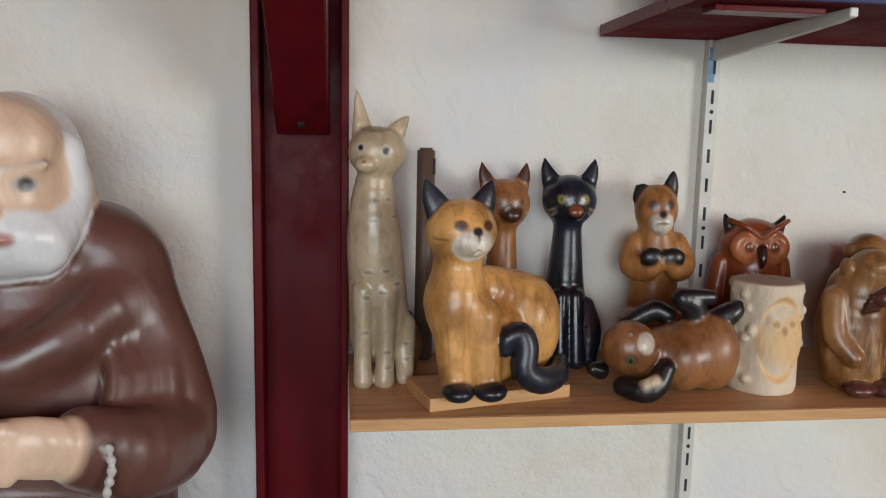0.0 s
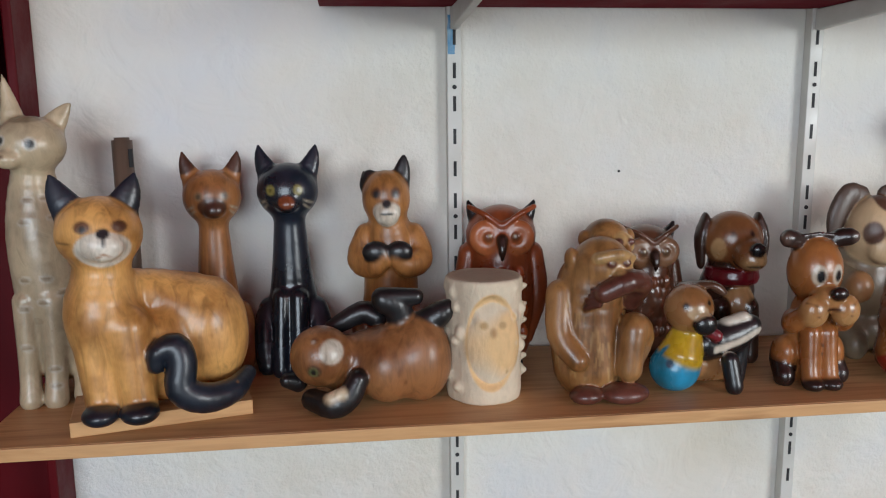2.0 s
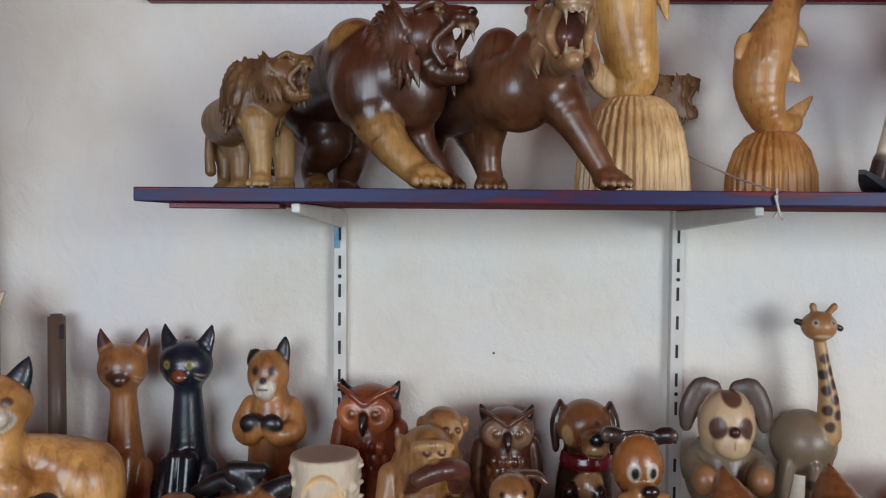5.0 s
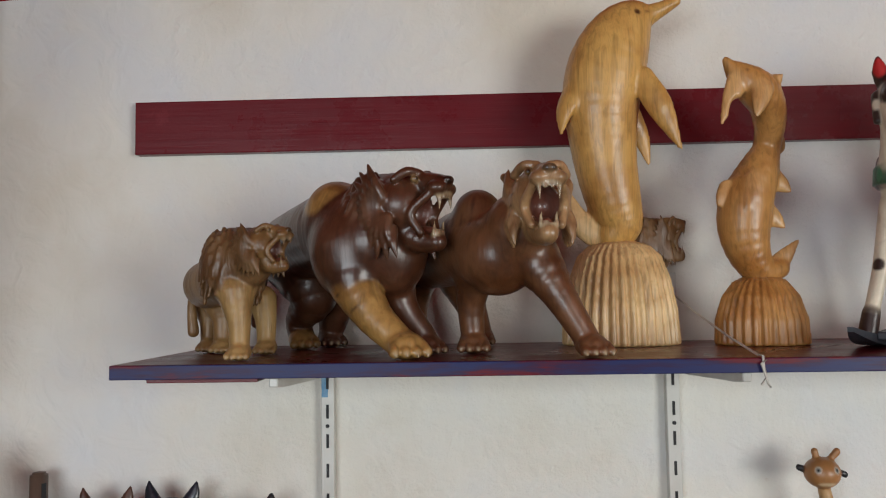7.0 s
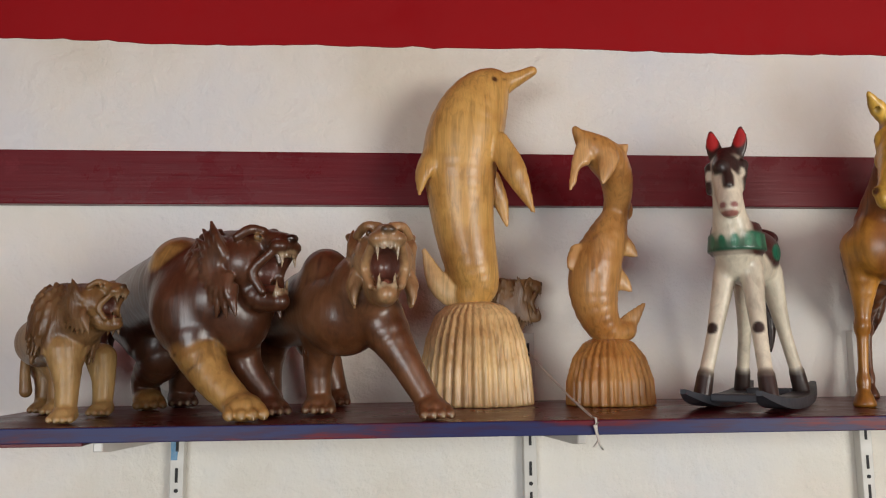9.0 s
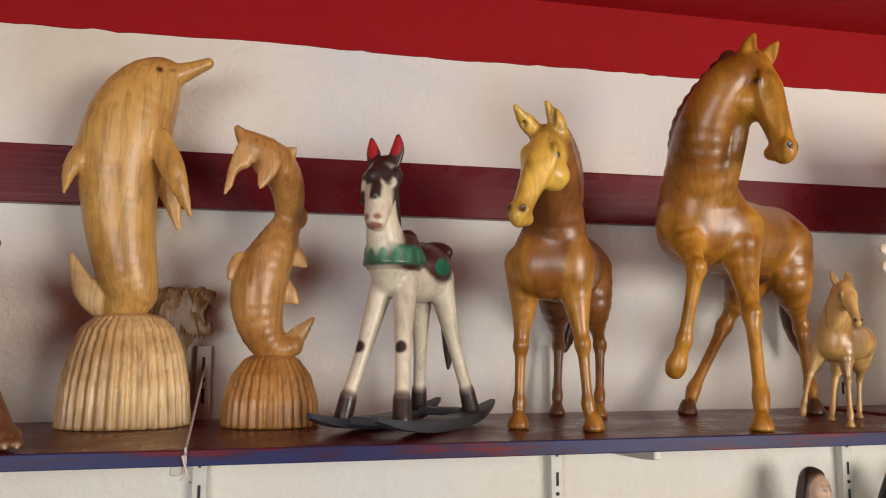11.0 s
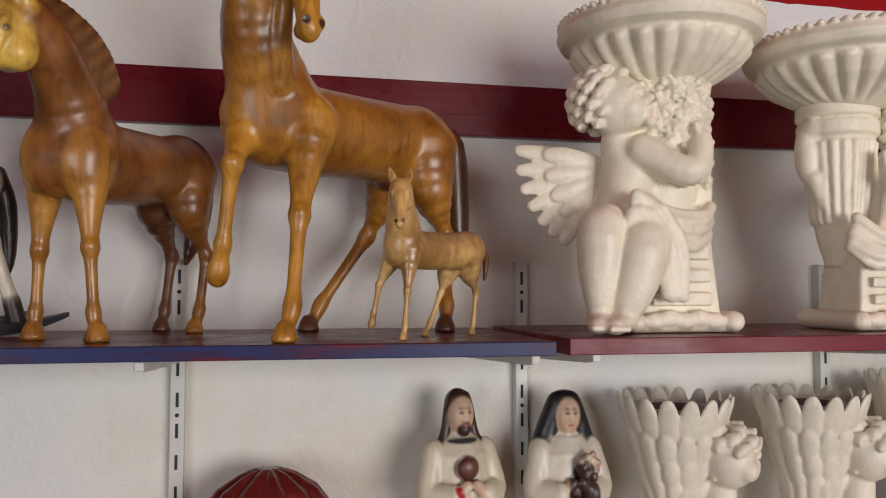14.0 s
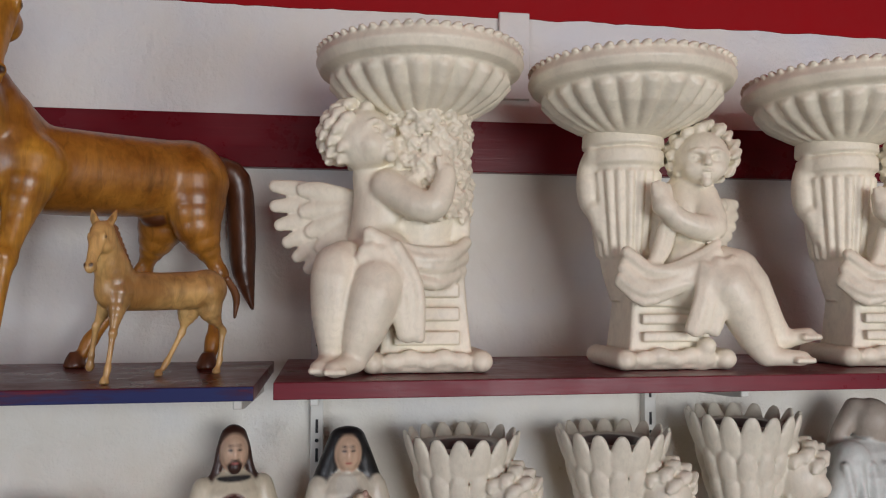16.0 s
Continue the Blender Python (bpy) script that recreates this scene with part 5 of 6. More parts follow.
def crested_foal():
    c = Carving(0.001, 14)
    coat, gold, pale, dark = (0.33, 0.125, 0.024), (0.53, 0.245, 0.038), (0.80, 0.50, 0.085), (0.15, 0.058, 0.022)
    c.limb(coat, (-50, -84, 244, 55), (-20, -34, 242, 56), (24, 44, 248, 53), (48, 84, 254, 52)).ball(dark, (54, 92, 256), (52, 50, 53), k=16).ball(coat, (-58, -98, 240), (56, 42, 54))
    c.limb(coat, (-54, -92, 276, 50), (-62, -126, 326, 38), (-74, -160, 366, 33), (-92, -190, 394, 29), k=12)
    horse_head(c, (-94, -196, 396), (-150, -230, 280), (-0.62, -0.62, 0.42), pale, (0.10, 0.040, 0.012), ((-150, -208, 440), (-110, -222, 444)))
    for q in ((-92, -102, 240), (-36, -126, 236)):
        c.ball(gold, q, (25, 22, 44), k=18)
    for k in range(16):
        t = k / 15
        root = Vector((-88 + 62 * t, -186 + 88 * t, 412 - 88 * t))
        out = Vector((0.62, 0.35, 0.58)) * (18 + 34 * math.sin(0.35 + 2.3 * t))
        c.limb(dark if k % 2 else (0.34, 0.16, 0.055), (*root, 15), (*(root + out * 0.6), 11), (*(root + out), 5), k=3, flat=(0.7, -0.7, 0, 0.6))
    horse_leg(c, gold, gold, (-92, -80, 238), (-101, -74, 118), (-104, -72, 38), (-106, -74, 0), (34, 11, 17))
    horse_leg(c, gold, gold, (-34, -112, 238), (-26, -128, 120), (-20, -128, 38), (-14, -132, 0), (34, 11, 17))
    horse_leg(c, dark, dark, (28, 96, 246), (40, 140, 120), (32, 130, 36), (28, 122, 0), (46, 11, 15), (22, 96, 192))
    horse_leg(c, coat, gold, (68, 78, 246), (98, 94, 120), (90, 82, 36), (84, 72, 0), (46, 11, 15), (74, 64, 192))
    c.limb(dark, (74, 134, 278, 14), (86, 158, 236, 17), (74, 164, 160, 18), (60, 160, 112, 5), k=6)
    return c.skin("horse_carving", VARNISH, 0.0030)


def little_foal():
    c = Carving(0.001, 7)
    coat, pale, dark = (0.66, 0.40, 0.135), (0.70, 0.45, 0.17), (0.24, 0.10, 0.035)
    c.limb(coat, (-42, -30, 124, 28), (4, 6, 123, 27), (58, 44, 126, 28)).ball(coat, (64, 48, 126), (28, 27, 29)).ball(coat, (-48, -36, 126), (25, 24, 29))
    c.limb(coat, (-46, -36, 142, 26), (-52, -56, 174, 20), (-55, -70, 200, 16), k=6)
    horse_head(c, (-55, -72, 205), (-60, -100, 150), (-0.25, -0.85, 0.35), coat, (0.05, 0.02, 0.01), ((-70, -66, 232), (-40, -62, 232)))
    for k in range(9):
        t = k / 8
        c.limb(dark, (-50 + 14 * t, -58 + 32 * t, 212 - 56 * t, 6), (-42 + 14 * t, -52 + 34 * t, 208 - 58 * t, 3), k=2)
    horse_leg(c, pale, pale, (-54, -20, 120), (-76, -12, 74), (-83, -6, 34), (-85, -4, 20), (18, 5.4, 7))
    horse_leg(c, pale, pale, (-38, -44, 120), (-43, -54, 66), (-47, -60, 20), (-50, -63, 0), (18, 5.4, 7))
    horse_leg(c, pale, pale, (64, 46, 122), (84, 72, 64), (80, 72, 20), (76, 68, 0), (24, 5.4, 7), (68, 50, 94))
    horse_leg(c, pale, pale, (48, 56, 122), (26, 60, 62), (8, 46, 20), (-2, 38, 0), (24, 5.4, 7), (36, 56, 94))
    c.limb(dark, (90, 66, 142, 5), (102, 80, 116, 6), (100, 82, 84, 2.5), k=3)
    return c.skin("horse_carving", VARNISH, 0.0020)


def rocking_horse():
    root = new("rocking_horse")
    c = Carving(0.001, 8)
    white, dark, leather, green = (0.78, 0.72, 0.56), (0.040, 0.026, 0.022), (0.065, 0.020, 0.018), (0.015, 0.16, 0.09)
    c.limb(white, (0, -56, 220, 31), (0, 0, 216, 33), (0, 68, 222, 33)).limb(white, (0, -70, 242, 33), (0, -90, 290, 23), (0, -96, 335, 20), k=10)
    c.limb(white, (0, -88, 356, 23), (5, -104, 330, 20), (10, -122, 300, 17), (12, -127, 288, 15), k=6).limb(dark, (0, -84, 366, 22), (0, -112, 352, 14), k=4).limb(dark, (0, -62, 350, 12), (0, -54, 300, 13), (0, -44, 262, 10), k=4, flat=(1, 0, 0, 0.5))
    c.limb(dark, (6, -112, 348, 8), (12, -130, 322, 7), k=4)
    for s in (-1, 1):
        c.limb(dark, (14 * s, -86, 372, 11), (20 * s, -84, 394, 11), (22 * s, -86, 414, 4), k=3, flat=(0, 1, 0, 0.5)).mark((0.55, 0.03, 0.03), (20 * s, -100, 400), (14, 18, 18))
        c.limb(dark, (22 * s, -92, 356, 10), (22 * s, -104, 320, 6), k=4).mark(white, (24 * s, -112, 344), (12, 12, 10)).mark(BLACK, (26 * s, -114, 344), (8, 8, 7)).mark((0.35, 0.16, 0.14), (13 + 9 * s, -141, 291), (6, 8, 5))
        c.limb(white, (19 * s, -58, 202, 17), (32 * s, -86, 110, 11), (42 * s, -106, 50, 10), k=8).limb(dark, (42 * s, -106, 50, 12), (46 * s, -112, 22, 13), k=2)
        c.limb(white, (19 * s, 58, 206, 20), (30 * s, 80, 120, 11), (42 * s, 100, 50, 10), k=8).limb(dark, (42 * s, 100, 50, 12), (46 * s, 106, 22, 13), k=2)
        c.mark(dark, (33 * s, -95, 118), (9, 9, 9)).mark((0.42, 0.30, 0.18), (30 * s, -66, 170), (5, 12, 26))
    c.mark(dark, (3, -104, 352), (21, 18, 20)).mark((0.36, 0.15, 0.12), (13, -136, 279), (14, 10, 5))
    c.lathe(leather, (0, -58, 226), [(0, 36), (8, 41), (40, 36), (48, 33)], k=3, squash=1.1).lathe(green, (0, -58, 232), [(0, 42), (26, 40)], k=2, squash=1.12)
    for i in range(14):
        a = 6.283 * i / 14
        c.mark((0.04, 0.22, 0.12), (42 * math.cos(a), -58 + 46 * math.sin(a), 245), (6, 6, 10))
    c.ball(leather, (0, 24, 238), (43, 62, 38), k=5).ball(leather, (0, 66, 264), (34, 14, 18), k=6).ball(leather, (0, -20, 272), (18, 12, 18), k=6).mark(green, (46, 20, 236), (16, 26, 14)).mark(green, (-46, 20, 236), (16, 26, 14))
    c.limb(dark, (0, 100, 236, 12), (0, 116, 190, 14), (0, 122, 120, 10), (0, 120, 84, 3), k=6)
    body = c.skin("body", carved_material("chipped_gloss_paint", 0.34, 0.15, 0.3, (16, 16, 6), 0.2), 0.0026)
    body.parent = root
    tagged(body, "white painted horse with dark mane, green cloth and saddle")
    slate = paint_material("slate_grey_paint", (0.035, 0.042, 0.052), (0.06, 0.065, 0.075), 0.42, (6, 6, 6), 0.8)
    for s in (-1, 1):
        bm = bmesh.new()
        rows = []
        for i in range(25):
            t = -1 + i / 12
            y, z, wd = t * 0.185, 0.0006 + 0.026 * t * t * abs(t) ** 0.4, 0.020 * (1 - abs(t) ** 3 * 0.8)
            th = 0.016 * (1 - abs(t) ** 2 * 0.6)
            rows.append([bm.verts.new((s * 0.050 + dx * wd, y, z + dz)) for dx, dz in ((-1, 0), (1, 0), (1, th), (-1, th))])
        for a, b in zip(rows, rows[1:]):
            for k in range(4):
                bm.faces.new((a[k], a[(k + 1) % 4], b[(k + 1) % 4], b[k]))
        bm.faces.new(rows[0]), bm.faces.new(rows[-1][::-1])
        part("rocker", bm, slate, root, "dark grey curved rocker")
    for y in (-0.10, 0.095):
        box_part("crossbar", -0.034, 0.034, y - 0.016, y + 0.016, 0.013, 0.024, slate, root, 0.002)
    return root


put(small_lion(), 0.405, 1.200, UP, 0, "small varnished lion carving with an open mouth", "carving", ON_MAROON)
put(big_lion(), 0.590, 1.210, UP, 0, "large dark wooden lion carving, roaring as it strides", "carving", ON_MAROON)
put(tiger(), 0.792, 1.165, UP, 0, "brown wooden tiger carving with bared teeth", "carving", ON_MAROON)
put(leaping_dolphin(), 0.978, 1.385, UP, 0, "tall pale wooden dolphin leaping from a ribbed base", "carving", ON_MAROON, 0.985)
cub = put(small_lion(), 1.030, 1.440, UP, 20, "small golden wooden animal carving behind a dolphin", "carving", ON_MAROON)
cub.scale = (0.72, 0.42, 1.16)
put(twin_dolphins(), 1.172, 1.345, UP, 0, "pair of wooden dolphins twisting upwards from a ribbed base", "carving", ON_MAROON, 0.975, 0.975)
tagged(rocking_horse(), "small painted rocking horse on dark grey rockers", "rocking horse").matrix_world = pose(1.394, 1.264, UP, 0, 0, -39)
put(crested_foal(), 1.650, 1.300, UP, 0, "varnished wooden foal with a carved crest of mane", "carving", ON_MAROON)
put(mare(), 1.960, 1.280, UP, 0, "large varnished wooden horse lifting one foreleg, dark tail", "carving", ON_MAROON)
put(little_foal(), 2.075, 1.195, UP, 0, "small pale wooden horse under a larger one", "carving", ON_MAROON)


# string tied from an upright over the shelf edge
def cord(name, pts, r, material, label, category):
    bm = bmesh.new()
    last = None
    pts = [Vector(p) for p in pts]
    for i, p in enumerate(pts):
        d = (pts[min(i + 1, len(pts) - 1)] - pts[max(i - 1, 0)]).normalized()
        u = d.orthogonal().normalized()
        v = d.cross(u)
        ring = [bm.verts.new(p + r * (u * math.cos(a) + v * math.sin(a))) for a in (0, 1.05, 2.09, 3.14, 4.19, 5.24)]
        if last:
            k0 = min(range(6), key=lambda k: (ring[k].co - last[0].co).length)
            ring = ring[k0:] + ring[:k0]
            for k in range(6):
                bm.faces.new((last[k], last[(k + 1) % 6], ring[(k + 1) % 6], ring[k]))
        last = ring
    return tagged(part(name, bm, material, None, "", True), label, category)


tie = [(1.085, 1.484, 1.972), (1.088, 1.35, 1.940), (1.092, 1.20, 1.908), (1.095, 1.095, 1.8893), (1.096, 1.078, 1.889), (1.096, 1.0775, 1.876), (1.098, 1.077, 1.868), (1.094, 1.0765, 1.878), (1.099, 1.0760, 1.884), (1.093, 1.076, 1.880), (1.097, 1.0755, 1.866), (1.100, 1.076, 1.855), (1.103, 1.076, 1.850), (1.098, 1.0755, 1.862), (1.092, 1.076, 1.853)]
cord("string", tie, 0.0016, STRING, "white string knotted over the shelf edge", "string")


# ---- plaster planters on the rubbed maroon shelf ----
def bowl(c, x, y, z, r, col):
    """A shallow fluted bowl with a rope rim."""
    c.lathe(col, (x, y, z), [(0, r * 0.30), (14, r * 0.42), (44, r * 0.68), (78, r * 0.84), (92, r * 0.88)], k=5, flutes=24, depth=15, z_flutes=(4, 84, 0.4))
    c.lathe(col, (x, y, z + 88), [(0, r * 0.88), (6, r * 0.96), (22, r), (40, r * 0.96), (46, r * 0.9)], k=4)
    for i in range(56):
        a = 6.283 * i / 56
        c.ball(col, (x + r * 0.955 * math.cos(a), y + r * 0.955 * math.sin(a), z + 132), (10, 7, 5), (0, 0, math.degrees(a) + 40), k=4)
    c.ball(col, (x, y, z + 160), (r * 0.86, r * 0.86, 86), k=5, cut=True)


def curls(c, x, y, z, r, n, col, keep):
    for i in range(n):
        t = (i + 0.5) / n
        up, a = 1 - 1.75 * t, i * 2.39996
        w = math.sqrt(max(0, 1 - up * up))
        px, py, pz = w * math.cos(a), w * math.sin(a), up
        if keep(px, py, pz):
            q = (x + r * px, y + r * py, z + r * pz)
            c.ball(col, q, (13, 13, 11), (30 * px, 30 * py, 40 * pz), k=4)
            c.limb(col, (q[0] + 8, q[1] - 4, q[2] + 6, 6), (q[0] + 12 * py, q[1] - 12 * px - 5, q[2] - 7, 5), (q[0] - 8, q[1] - 7, q[2] - 9, 4), k=3)


def wing(c, x, y, z, s, col, reach=1.0):
    """A small spread wing: two rows of feathers that fan out from its root."""
    for row, (n, far, fat) in enumerate(((7, 138, 15), (5, 86, 17))):
        for k in range(n):
            a = radians(8 - 66 * k / (n - 1))
            long = far * reach * (1 - 0.28 * (k / (n - 1)) ** 1.5)
            tip = Vector((s * math.cos(a), 0.08, math.sin(a))) * long
            root = Vector((x, y - 9 * row, z - 60 * reach * k / (n - 1)))
            c.limb(col, (*root, fat * 0.8), (*(root + tip * 0.66), fat * 1.12), (*(root + tip), fat * 0.80), k=2, flat=(0, 1, 0, 0.5))


def plinth(c, x, w, h, col):
    c.box(col, (x, 0, h / 2 + 12), (w, 62, h / 2), 6, (0, 0, 0), 6, taper=0.22)
    for k in range(4):
        c.box(col, (x, -66 + 3.2 * k, 60 + 0.19 * h * k), (w * 0.7, 6, 0.055 * h), 3, k=2)
    c.box(col, (x, 0, 16), (w + 18, 76, 15), 9, k=6)
    for s in (-1, 1):
        c.limb(col, (x + s * (w + 12), -76, 20, 19), (x + s * (w + 12), 70, 20, 19), k=5)
    for k in range(5):
        c.ball(col, (x - w * 0.7 + w * 0.35 * k, -76, 22 + 5 * (k % 2)), (w * 0.24, 12, 15), k=6)


def drape(c, pts, n, r, spread, col):
    for i in range(n):
        o = (i - (n - 1) / 2) * spread
        c.limb(col, *[(p[0] + o * p[3], p[1] - 3 * (i % 2), p[2] + o * p[4] + 5 * math.sin(i * 2.1 + p[0] * 0.03), r * (0.85 + 0.3 * (i % 2))) for p in pts], k=6)


def foot(c, a, b, col):
    c.limb(col, (*a, 21), (*b, 17), k=8, flat=(0, 0, 1, 0.8))
    for k in range(5):
        c.ball(col, (b[0] + (k - 2) * 7, b[1] - 14, b[2] - 3), (5, 9, 6), k=2)


def cherub_face(c, x, y, z, s, turn, nod, p):
    """A child's head that looks along turn (degrees from the front) with its chin lifted by nod."""
    m = pose(x, y, z, 0, 0, turn) @ pose(0, 0, 0, -nod, 0, 0)
    at = lambda a, b, h: tuple(m @ Vector((a * s, -b * s, h * s)))
    c.ball(p, at(0, 0, 0.05), (s * 0.96, s * 0.98, s * 1.0), k=8).ball(p, at(0, 0.45, -0.42), (s * 0.62, s * 0.55, s * 0.50), k=12)
    c.ball(p, at(0, 0.90, -0.88), s * 0.19, k=6)
    for d in (-1, 1):
        c.ball(p, at(0.42 * d, 0.60, -0.40), s * 0.28, k=8)
        c.ball(None, at(0.34 * d, 0.98, 0.00), (s * 0.22, s * 0.22, s * 0.17), k=4, cut=True)
        c.ball(p, at(0.34 * d, 0.78, -0.01), (s * 0.16, s * 0.13, s * 0.09), k=1.5)
        c.limb(p, (*at(0.12 * d, 0.95, 0.22), s * 0.07), (*at(0.36 * d, 0.92, 0.26), s * 0.08), (*at(0.58 * d, 0.74, 0.16), s * 0.06), k=5)
    c.limb(p, (*at(0, 0.95, 0.12), s * 0.09), (*at(0, 1.15, -0.18), s * 0.14), k=3).ball(p, at(0.10, 1.02, -0.22), s * 0.09, k=4).ball(p, at(-0.10, 1.02, -0.22), s * 0.09, k=4)
    c.limb(p, (*at(-0.18, 0.94, -0.48), s * 0.06), (*at(0, 1.06, -0.45), s * 0.085), (*at(0.18, 0.94, -0.48), s * 0.06), k=1.5).limb(p, (*at(-0.12, 0.97, -0.63), s * 0.065), (*at(0.12, 0.97, -0.63), s * 0.065), k=1.5)


def rose(c, q, out, r, p):
    """A small rose: heart and two rings of petals round the outward direction."""
    o = Vector(out).normalized()
    u = o.orthogonal().normalized()
    v = o.cross(u)
    c.ball(p, q, r * 0.95, k=4).ball(p, tuple(Vector(q) + o * r * 0.95), r * 0.30, k=1.5)
    for ring, (n, w, h) in enumerate(((4, 0.48, 0.80), (6, 0.92, 0.42))):
        for i in range(n):
            a = 6.283 * (i + 0.5 * ring) / n
            e = Vector(q) + r * (w * (u * math.cos(a) + v * math.sin(a)) + h * o)
            c.ball(p, tuple(e), r * (0.27 + 0.09 * ring), k=2)


def cherub_with_roses():
    c, p = Carving(0.00086, 12), PLAST
    plinth(c, 48, 82, 215, p)
    c.limb(p, (28, 20, 200, 74), (48, 12, 290, 76), (52, 8, 452, 78), k=8)
    for row in range(7):
        z = 280 + 29 * row
        for i in range(9):
            a = -3.3 + 4.0 * (i + 0.5 * (row % 2)) / 9
            o = (math.cos(a), math.sin(a), 0.1)
            rose(c, (52 + 72 * o[0], 8 + 76 * o[1], z + 6 * math.sin(3 * i + row)), o, 17 + 2 * math.sin(5 * i + 2 * row), p)
    top = Carving(0.00086, 12)
    bowl(top, 44, 0, 440, 190, p)
    c.limb(p, (-36, -4, 182, 60), (-32, -14, 245, 51), (-30, -16, 304, 47), (-46, -18, 342, 33))
    c.ball(p, (-26, -62, 205), (46, 34, 40), k=14)
    cherub_face(c, -58, -34, 404, 56, 42, 16, p)
    curls(c, -72, -16, 416, 61, 76, p, lambda x, y, z: not (x > -0.30 and y < 0.30 and x - y > 0.35 and z < 0.66))
    c.limb(p, (-20, -56, 322, 30), (30, -94, 286, 27), (58, -102, 288, 25), (74, -96, 322, 20), (78, -90, 342, 17), k=8)
    for k in range(4):
        c.limb(p, (68 + 7 * k, -96 + 4 * k, 344, 6), (64 + 8 * k, -94 + 5 * k, 370 - 3 * abs(k - 1), 5), k=2)
    c.limb(p, (-62, -20, 178, 52), (-104, -74, 178, 42), (-110, -80, 120, 39), (-112, -82, 72, 30), (-114, -84, 36, 20), k=5).limb(p, (-22, -30, 178, 52), (-38, -96, 152, 45), (-54, -102, 98, 40), (-66, -102, 60, 31), (-74, -102, 32, 20), k=5)
    foot(c, (-116, -88, 24), (-132, -120, 16), p)
    foot(c, (-80, -106, 22), (-108, -136, 15), p)
    drape(c, [(-60, -100, 214, 0.3, 1), (0, -92, 188, 0.6, 0.8), (70, -78, 176, 0.5, 1), (116, -40, 200, 0.2, 1)], 7, 9, 10, p)
    drape(c, [(-34, -104, 210, 1, 0.2), (2, -106, 150, 1, 0.2), (16, -98, 66, 0.6, 0.1)], 6, 9, 10, p)
    drape(c, [(106, -26, 184, 0.2, 0.6), (112, -26, 240, 0.4, 0.4), (98, -24, 300, 0.6, 0)], 6, 9, 9, p)
    wing(c, -80, 24, 312, -1, p)
    return assemble("cherub_planter", (c.skin("cherub", PLASTER, 0.0028), "seated cream plaster cherub"), (top.skin("bowl", PLASTER, 0.0030), "shallow fluted plaster bowl"))


def cherub_with_column():
    c, p = Carving(0.00088, 12), PLAST
    plinth(c, -4, 80, 170, p)
    c.lathe(p, (-58, 20, 175), [(-50, 26), (0, 40), (60, 50), (150, 60), (205, 66), (212, 74), (236, 74), (242, 67), (248, 76), (275, 74)], k=6, flutes=20, depth=6, z_flutes=(30, 200, 1))
    top = Carving(0.00088, 12)
    bowl(top, -50, 0, 436, 190, p)
    c.limb(p, (20, 0, 170, 62), (30, -4, 240, 52), (44, -6, 300, 52), (56, -6, 338, 38))
    cherub_face(c, 70, -34, 394, 52, -14, -4, p)
    c.ball(p, (42, -52, 200), (46, 32, 40), k=14)
    curls(c, 80, -16, 406, 58, 66, p, lambda x, y, z: not (y < -0.30 and z < 0.62 and x < 0.62))
    c.limb(p, (70, -34, 322, 30), (70, -72, 262, 26), (10, -82, 270, 21), (-22, -78, 300, 18), k=9).limb(p, (-22, -76, 300, 20), (-28, -74, 326, 16), k=6)
    for k in range(4):
        c.limb(p, (-38 + 9 * k, -80, 318, 6), (-40 + 9 * k, -78, 342 - 3 * abs(k - 1), 5), k=3)
    c.limb(p, (50, -20, 165, 54), (110, -70, 178, 45), (160, -84, 90, 31), (186, -90, 56, 20), k=10).limb(p, (30, -40, 160, 52), (84, -94, 152, 44), (132, -100, 60, 30), (150, -104, 30, 20), k=10)
    foot(c, (184, -92, 54), (220, -112, 64), p)
    foot(c, (150, -106, 26), (196, -130, 24), p)
    drape(c, [(-90, -56, 190, 0.3, 1), (-50, -76, 158, 0.4, 1), (10, -86, 172, 0.5, 1), (60, -88, 196, 0.4, 1)], 7, 9, 10, p)
    drape(c, [(64, -102, 190, 1, 0.2), (50, -108, 130, 1, 0.2), (36, -102, 74, 1, 0.1)], 7, 9, 9, p)
    drape(c, [(-10, -58, 262, 0.8, 0), (-22, -62, 222, 0.8, 0.2), (-44, -66, 184, 0.6, 0.5)], 4, 7, 9, p)
    wing(c, 86, 30, 306, 1, p, 0.62)
    c.ball(p, (-126, 20, 350), (22, 24, 60), k=8).ball(p, (-118, 8, 400), (18, 20, 30), k=6).limb(p, (-118, 10, 300, 18), (-104, 6, 250, 12), k=6)
    c.limb(p, (46, -66, 12, 16), (52, -80, 44, 16), k=6)
    return assemble("cherub_planter", (c.skin("cherub", PLASTER, 0.0028), "seated cream plaster cherub"), (top.skin("bowl", PLASTER, 0.0030), "shallow fluted plaster bowl"))


PLANTERS = "cherub planters on the shelf"
put(cherub_with_roses(), 2.420, 1.245, RIGHT, 0, "cream plaster cherub with roses carrying a fluted bowl", "planter", PLANTERS)
second = put(cherub_with_column(), 2.848, 1.245, RIGHT, 0, "cream plaster cherub hugging a fluted column under a bowl", "planter", PLANTERS, 0.96)
copy_thing(second, pose(3.238, 1.250, RIGHT, 0, 0, -6))


